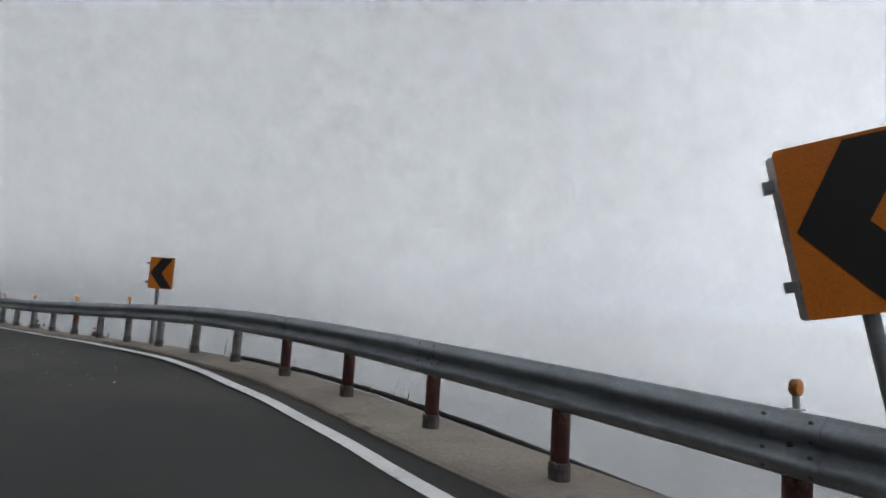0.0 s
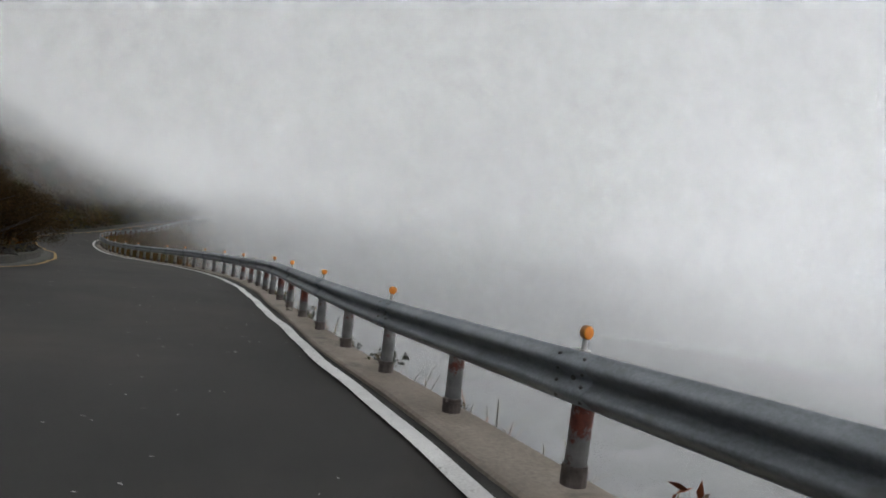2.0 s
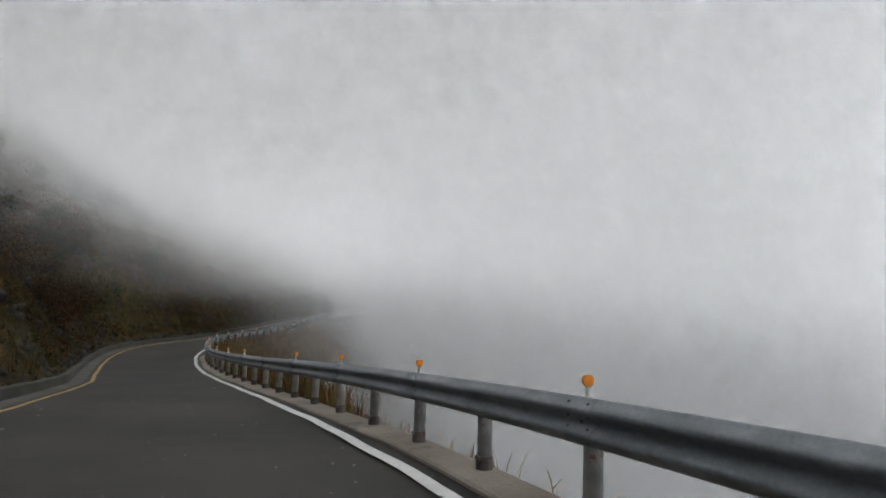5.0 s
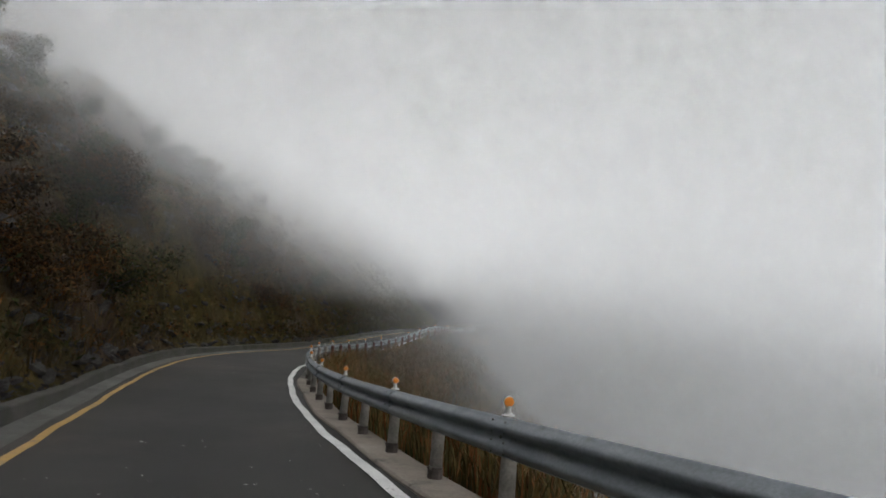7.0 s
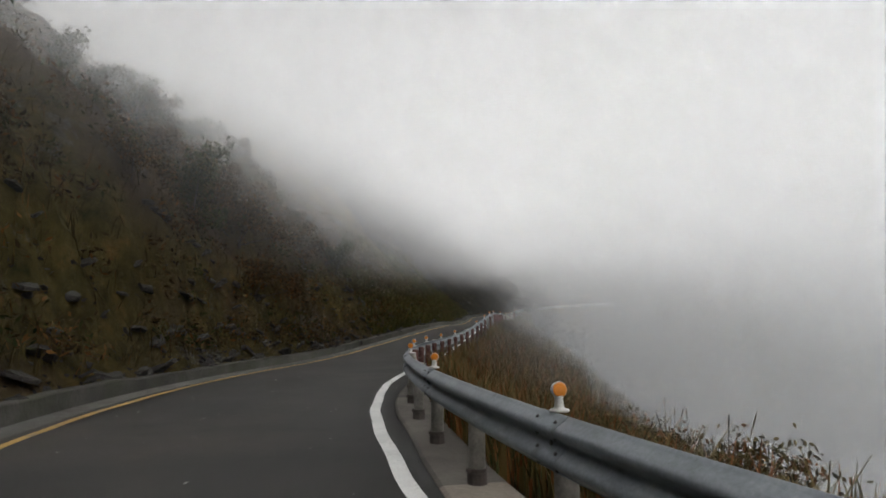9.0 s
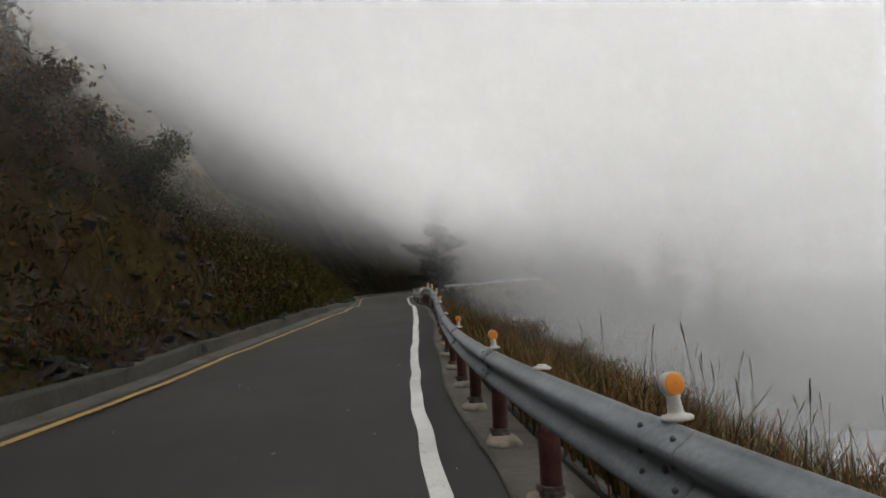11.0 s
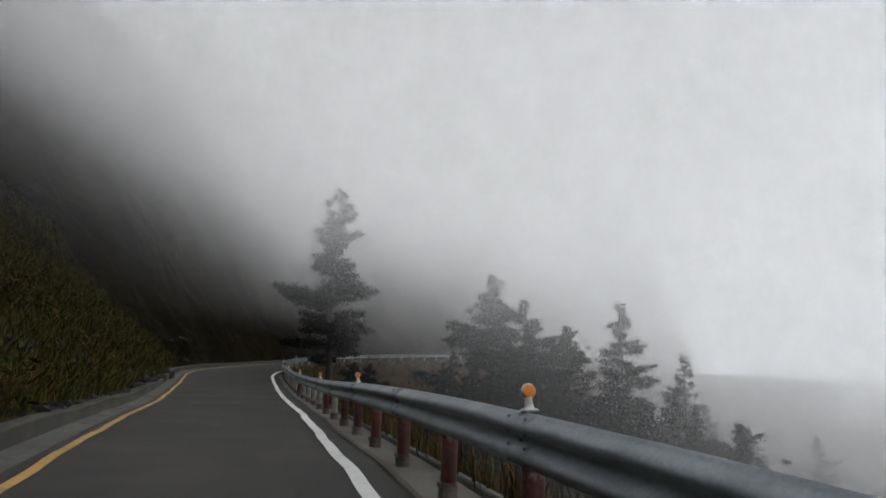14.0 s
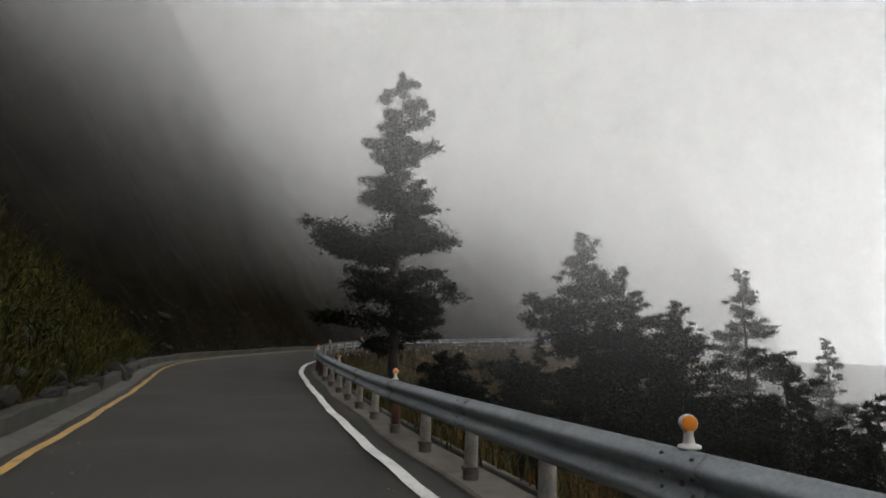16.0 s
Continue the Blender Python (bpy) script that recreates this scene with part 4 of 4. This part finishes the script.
def shrub_mesh(seed, tall, wide, leaves, size, mat):
    """A crown of leaves in uneven lobes, open between them."""
    r = np.random.default_rng(seed)
    lobes = r.normal(size=(14, 3)) * (wide * 0.32, wide * 0.32, tall * 0.22) + (0, 0, tall * 0.58)
    pick = r.integers(0, 14, leaves)
    c = lobes[pick] + r.normal(size=(leaves, 3)) * (wide * 0.12, wide * 0.12, tall * 0.09)
    c[:, 2] = np.maximum(c[:, 2], 0.05)
    return quads_mesh("crown", leaf_arrays(c, size, 0.0, 1.3), mat), lobes


def shrub(seed, tall, wide, leaves, size, mat, label, group):
    thing = tagged(new("shrub"), label, "shrub", group)
    crown, lobes = shrub_mesh(seed, tall, wide, leaves, size, mat)
    new("crown", crown).parent = thing
    bm = bmesh.new()
    for tip in lobes[::3]:
        way = Vector(tip)
        lathe(bm, [(0.018 * tall, -0.1), (0.006 * tall, way.length * 0.95)], 6, way.to_track_quat("Z", "Y").to_matrix().to_4x4())
    part("stems", bm, BARK, thing, "bare brown stems")
    return thing


def scatter(thing, poses):
    for m in poses[1:]:
        copy_thing(thing, m)
    thing.matrix_world = poses[0]


def spun(place, scale):
    return Matrix.Translation(place) @ Matrix.Rotation(rng.uniform(0, 6.28), 4, "Z") @ Matrix.Diagonal((scale, scale, scale * rng.uniform(0.85, 1.2), 1))


scatter(shrub(4, 1.8, 1.6, 5000, 0.045, SCRUB, "dark bushy shrub on the crag's edge", "shrubs on the crag"), [spun(bank_place(n, u) - Vector((0, 0, 0.2)), s) for n, u, s in ((56.6, 4.2, 0.5), (57.6, 5.6, 0.6), (56.8, 7.4, 0.7), (55.4, 3.2, 0.45))])
BROWN_SHRUB = foliage("brown_shrub_leaves", (0.020, 0.014, 0.007), (0.06, 0.036, 0.014), (0.09, 0.052, 0.018), 0.15)
scatter(shrub(3, 2.1, 2.3, 12000, 0.03, BROWN_SHRUB, "dense brown leafy shrub overhanging the road bank", "shrubs on the spur"), [spun(bank_place(n, u) + Vector((0, 0, z)), s) for n, u, z, s in ((23.4, 0.5, -0.2, 0.7), (24.6, 0.6, -0.2, 0.72), (25.7, 0.7, -0.2, 0.7), (24.0, 1.3, -0.4, 0.75), (26.8, 0.7, -0.3, 0.65), (22.6, 0.9, -0.3, 0.75), (21.8, 1.5, -0.5, 0.75), (25.5, 1.6, -0.5, 0.75))])
scatter(shrub(8, 1.3, 1.7, 3200, 0.042, SCRUB, "rust brown low shrub on the bank", "shrubs on the bank"), [spun(bank_place(n, u) - Vector((0, 0, 0.15)), rng.uniform(0.6, 1.3)) for n, u in zip(rng.uniform(28, 56, 50), 1.2 + 12 * rng.random(50))])
scatter(shrub(9, 1.3, 1.5, 3200, 0.04, SCRUB_GREEN, "dark green shrub on the bank", "shrubs on the bank"), [spun(bank_place(n, u) - Vector((0, 0, 0.15)), rng.uniform(0.6, 1.4)) for n, u in zip(rng.uniform(28, 61, 34), 0.9 + 11 * rng.random(34))])
scatter(shrub(12, 0.95, 1.1, 3200, 0.021, GRASS, "rust and straw coloured bush among the grass", "bushes outside the rail"), [spun(valley_place(n, d) - Vector((0, 0, 0.1)), rng.uniform(0.7, 1.15)) for n, d in ((48.5, 2.0), (50.2, 2.6), (51.5, 1.5), (53.6, 1.6), (55.2, 1.0), (56.2, 2.2), (58.3, 1.2), (60.5, 2.8), (46.5, 2.6), (43.5, 2.2), (66.5, 1.8), (70.5, 1.3), (72.3, 1.7), (74.5, 2.0), (76, 1.4), (49.4, 1.3), (52.4, 1.9), (54.4, 2.0), (57.2, 1.7), (45.2, 1.6), (41.8, 1.6))])
scatter(shrub(15, 0.42, 0.4, 170, 0.035, RED_LEAF, "small red-leaved plant at the foot of a post", "red plants"), [spun(valley_place(n, d), s) for n, d, s in ((8.55, 0.1, 1.0), (9.6, 0.12, 0.45), (13.4, 0.12, 0.5), (49.3, 0.5, 1.3), (53.9, 0.7, 1.2), (55.6, 0.6, 1.3))])
scatter(shrub(18, 0.35, 0.34, 120, 0.03, SCRUB_GREEN, "small leafy weed on the kerb strip's edge", "weeds on the edge"), [spun(valley_place(n, d), s) for n, d, s in ((11.4, 0.06, 0.9), (12.5, 0.08, 0.8), (14.6, 0.1, 1.1), (16.4, 0.05, 0.9), (10.2, 0.06, 0.5), (17.6, 0.08, 0.9))])


def conifer(seed, tall, spread, tiers, label, foot=0.12, dense=1.0, crown=0.7, shape=None):
    """A mountain conifer: tapering bent trunk, limbs in uneven tiers that carry flat pads of needles, gaps between."""
    r = np.random.default_rng(seed)
    thing = tagged(new("pine_tree"), label, "tree", "conifers below the road")
    bend = r.normal(size=2) * 0.008 * tall

    def axis(h):
        f = h / tall
        return np.array([bend[0] * math.sin(3 * f), bend[1] * math.sin(2.4 * f), h])

    bm = bmesh.new()
    loops = []
    for k in range(13):
        h = tall * k / 12
        c, rad = axis(h), 0.017 * tall * (1 - k / 12.3) + 0.01
        loops.append([bm.verts.new(c + np.array([rad * math.cos(2 * math.pi * j / 9), rad * math.sin(2 * math.pi * j / 9), -0.4 if k == 0 else 0])) for j in range(9)])
    for a, b in zip(loops, loops[1:]):
        for j in range(9):
            bm.faces.new((a[j], a[(j + 1) % 9], b[(j + 1) % 9], b[j]))
    part("trunk", bm, BARK, thing, "", True)
    bm, sprays = bmesh.new(), []
    for k in range(tiers * 6):
        f = foot + (0.985 - foot) * ((k + r.random()) / (tiers * 6)) ** 0.92
        a = r.uniform(0, 2 * math.pi)
        lobe = 1 + (1.3 - 0.8 * f) * noise.noise(Vector((1.1 * math.cos(a), 1.1 * math.sin(a), f * tiers * 0.5 + seed)))
        reach = spread * (along(shape, f) if shape else (1 - f) ** crown * 0.93 + 0.03) * lobe * r.uniform(0.55, 1.05) * (0.7 if f < foot + 0.05 else 1.0)
        start, lift = axis(tall * f), r.uniform(-0.32, 0.08) + 0.5 * f
        out = np.array([math.cos(a), math.sin(a), lift])
        end = start + out * reach + (0, 0, 0.1 * reach)
        way = Vector(end - start)
        pose_ = Matrix.Translation(start) @ way.to_track_quat("Z", "Y").to_matrix().to_4x4()
        lathe(bm, [(0.0042 * tall * (1 - f) + 0.008, 0), (0.006, way.length)], 5, pose_)
        side = np.cross(out, (0, 0, 1))
        side /= np.linalg.norm(side)
        for _ in range(int(2 + 2.2 * reach)):  # pads of needles along the limb
            g = 0.2 + 0.85 * r.random() ** 0.7
            pad = (0.1 + 0.1 * min(1, 2.5 * (1 - f)) + 0.15 * reach * (1.15 - g)) * r.uniform(0.6, 1.3)
            mid = start + out * reach * g + np.array([0, 0, 0.1 * reach]) * g * g + side * r.normal() * 0.2 * reach * (0.3 + g)
            count = int(dense * 105 * pad / 0.3)
            sprays.append(r.normal(size=(count, 3)) * (pad * 0.62, pad * 0.62, pad * 0.3) + mid)
    part("limbs", bm, BARK, thing, "thin dark limbs")
    c = np.concatenate(sprays)
    new("crown", quads_mesh("crown", leaf_arrays(c, 0.06, 0.25, 2.0), NEEDLES)).parent = thing
    return thing


def ground_z(x, y):
    gap2 = (LINE[:, 0] - x) ** 2 + (LINE[:, 1] - y) ** 2
    i = int(gap2.argmin())
    return LINE[i, 2] + valley(float(FINE[i]), max(0.0, math.sqrt(gap2[i]) - 0.34), x, y)


def planted(thing, tall, spots):
    poses = []
    for x, y, top in spots:
        z = ground_z(x, y)
        s = max(0.35, (top - z) / tall)
        poses.append(Matrix.Translation((x, y, z - 0.1)) @ Matrix.Rotation(rng.uniform(0, 6.28), 4, "Z") @ Matrix.Diagonal((s * 0.95, s * 0.95, s, 1)))
    scatter(thing, poses)


PINE_SHAPE = [(0.0, 0.3), (0.17, 0.5), (0.24, 0.75), (0.36, 1.0), (0.5, 1.0), (0.57, 0.72), (0.62, 0.42), (0.7, 0.5), (0.77, 0.6), (0.83, 0.4), (0.88, 0.42), (0.94, 0.14), (1.0, 0.06)]
planted(conifer(21, 13, 2.55, 14, "tall dark pine with an uneven crown beside the bend", 0.16, 1.2, 0.78, PINE_SHAPE), 13, [(-54.95, 123.3, 6.7)])
lower = [(x + rng.uniform(-1.2, 1.2), y + rng.uniform(-1.5, 1.5), -2.0 + 0.13 * (-x - 45) + rng.uniform(-2.2, 0.8)) for x in range(-47, -9, 5) for y in (129, 136, 144) if y > 140 or x < -26]
planted(conifer(34, 13, 5.4, 17, "broad dense dark conifer standing on the valley side", 0.08, 0.9, 0.75), 13, [(-42.9, 139.0, 5.0), (-40.0, 140.6, 3.1), (-35.7, 141.4, 1.2)] + lower[::2])
planted(conifer(55, 14, 4.4, 12, "open-crowned conifer half lost in the mist", 0.15, 0.9, 0.8), 14, [(-31.1, 142.1, 3.9), (-25.4, 141.5, -0.8)] + lower[1::2])
planted(conifer(61, 4.2, 2.3, 8, "young dark conifer crowding below the rail", 0.04, 0.8, 0.55), 4.2, [(-53.6, 121.0, -3.4), (-52.9, 123.6, -3.4), (-51.6, 126.0, -4.4), (-49.5, 123.0, -5.2), (-48.0, 126.5, -5.2)])

# ---- stones: loose slate at the foot of the bank, an outcrop, grit and litter on the road ----
rock_meshes = []
for k in range(6):
    bm = bmesh.new()
    bmesh.ops.create_icosphere(bm, subdivisions=2, radius=1)
    for v in bm.verts:
        v.co *= 1 + 0.45 * noise.noise(v.co * 1.3 + Vector((k * 7, 0, 0)))
        v.co.z = max(-0.5, min(0.55, v.co.z)) * (0.5 + 0.1 * k)
        v.co.x *= 1.0 + 0.12 * k
    me = bpy.data.meshes.new("rock")
    bm.to_mesh(me)
    bm.free()
    me.materials.append(ROCK)
    rock_meshes.append(me)


def rock_at(place, size, label, group):
    ob = tagged(new("rock", rock_meshes[int(rng.integers(0, 6))]), label, "rock", group)
    ob.matrix_world = Matrix.Translation(place) @ pose(0, 0, 0, rng.uniform(-25, 25), rng.uniform(-25, 25), rng.uniform(0, 360)) @ Matrix.Scale(size, 4)


for n, u in zip(rng.uniform(17, 86, 270), 0.05 + 1.6 * rng.random(270) ** 1.5):
    rock_at(bank_place(n, u), rng.uniform(0.05, 0.2), "broken slate stone lying at the foot of the bank", "stones along the bank")
for n, u in zip(rng.uniform(28, 72, 26), 0.6 + 2.2 * rng.random(26)):
    rock_at(bank_place(n, u), rng.uniform(0.14, 0.32), "large dark slate block set in the bank", "slate blocks in the bank")
for k in range(16):
    rock_at(bank_place(73.5 + 0.62 * k, 0.35 + 0.25 * math.sin(k * 2.1)) - Vector((0, 0, 0.03)), rng.uniform(0.22, 0.42), "grey weathered rock of the low outcrop beside the road", "rock outcrop")
slab_meshes = []
for k in range(5):  # flat, split pieces with broken edges
    bm = bmesh.new()
    r = bmesh.ops.create_circle(bm, cap_ends=True, segments=6 + k % 3, radius=1)
    top = bmesh.ops.extrude_face_region(bm, geom=bm.faces[:])["geom"]
    for v in (g for g in top if isinstance(g, bmesh.types.BMVert)):
        v.co.z += 0.28
        v.co.xy *= 0.9
    for v in bm.verts:
        v.co += 0.3 * noise.noise_vector(v.co * 1.7 + Vector((k * 5, 0, 0))) * Vector((1, 1, 0.25)).length * 0.6
        v.co.x *= 1.5
    bmesh.ops.recalc_face_normals(bm, faces=bm.faces[:])
    me = bpy.data.meshes.new("slate_stone")
    bm.to_mesh(me)
    bm.free()
    me.materials.append(ROCK)
    slab_meshes.append(me)
for n, u in zip(rng.uniform(36, 66, 210), 0.1 + 1.7 * rng.random(210) ** 1.3):
    ob = tagged(new("slate_stone", slab_meshes[int(rng.integers(0, 5))]), "flat broken slate stone in the scree below the crag", "rock", "slate scree")
    ob.matrix_world = Matrix.Translation(bank_place(n, u) + Vector((0, 0, 0.02))) @ Matrix.Rotation(heading(n), 4, "Z") @ pose(0, 0, 0, rng.uniform(-12, 12), rng.uniform(10, 40), rng.uniform(0, 360)) @ Matrix.Scale(rng.uniform(0.07, 0.24), 4)
c = []
for n in rng.uniform(20, 100, 5200):
    c.append(np.array(bank_place(n, 0.02 + 1.5 * rng.random() ** 1.6)) + (0, 0, 0.02))
stuff("slate_rubble", quads_mesh("slate_rubble", leaf_arrays(np.array(c), 0.065, 0.5, 1.1), ROCK), "small slate chips below the bank", "rubble")
c = []
for n, l in zip(3 + 72 * rng.random(1700) ** 1.6, rng.uniform(0.3, 5.5, 1700)):
    if l < along(YELLOW, n) and rough(n, l * 3, 4.0, 1.0) > -0.15:
        c.append(np.array(at(n, l, ROAD_H + 0.016)))
stuff("road_grit", quads_mesh("road_grit", leaf_arrays(np.array(c), 0.016, 0.85, 1.2), GRIT), "pale grit and leaf scraps scattered on the asphalt", "grit")
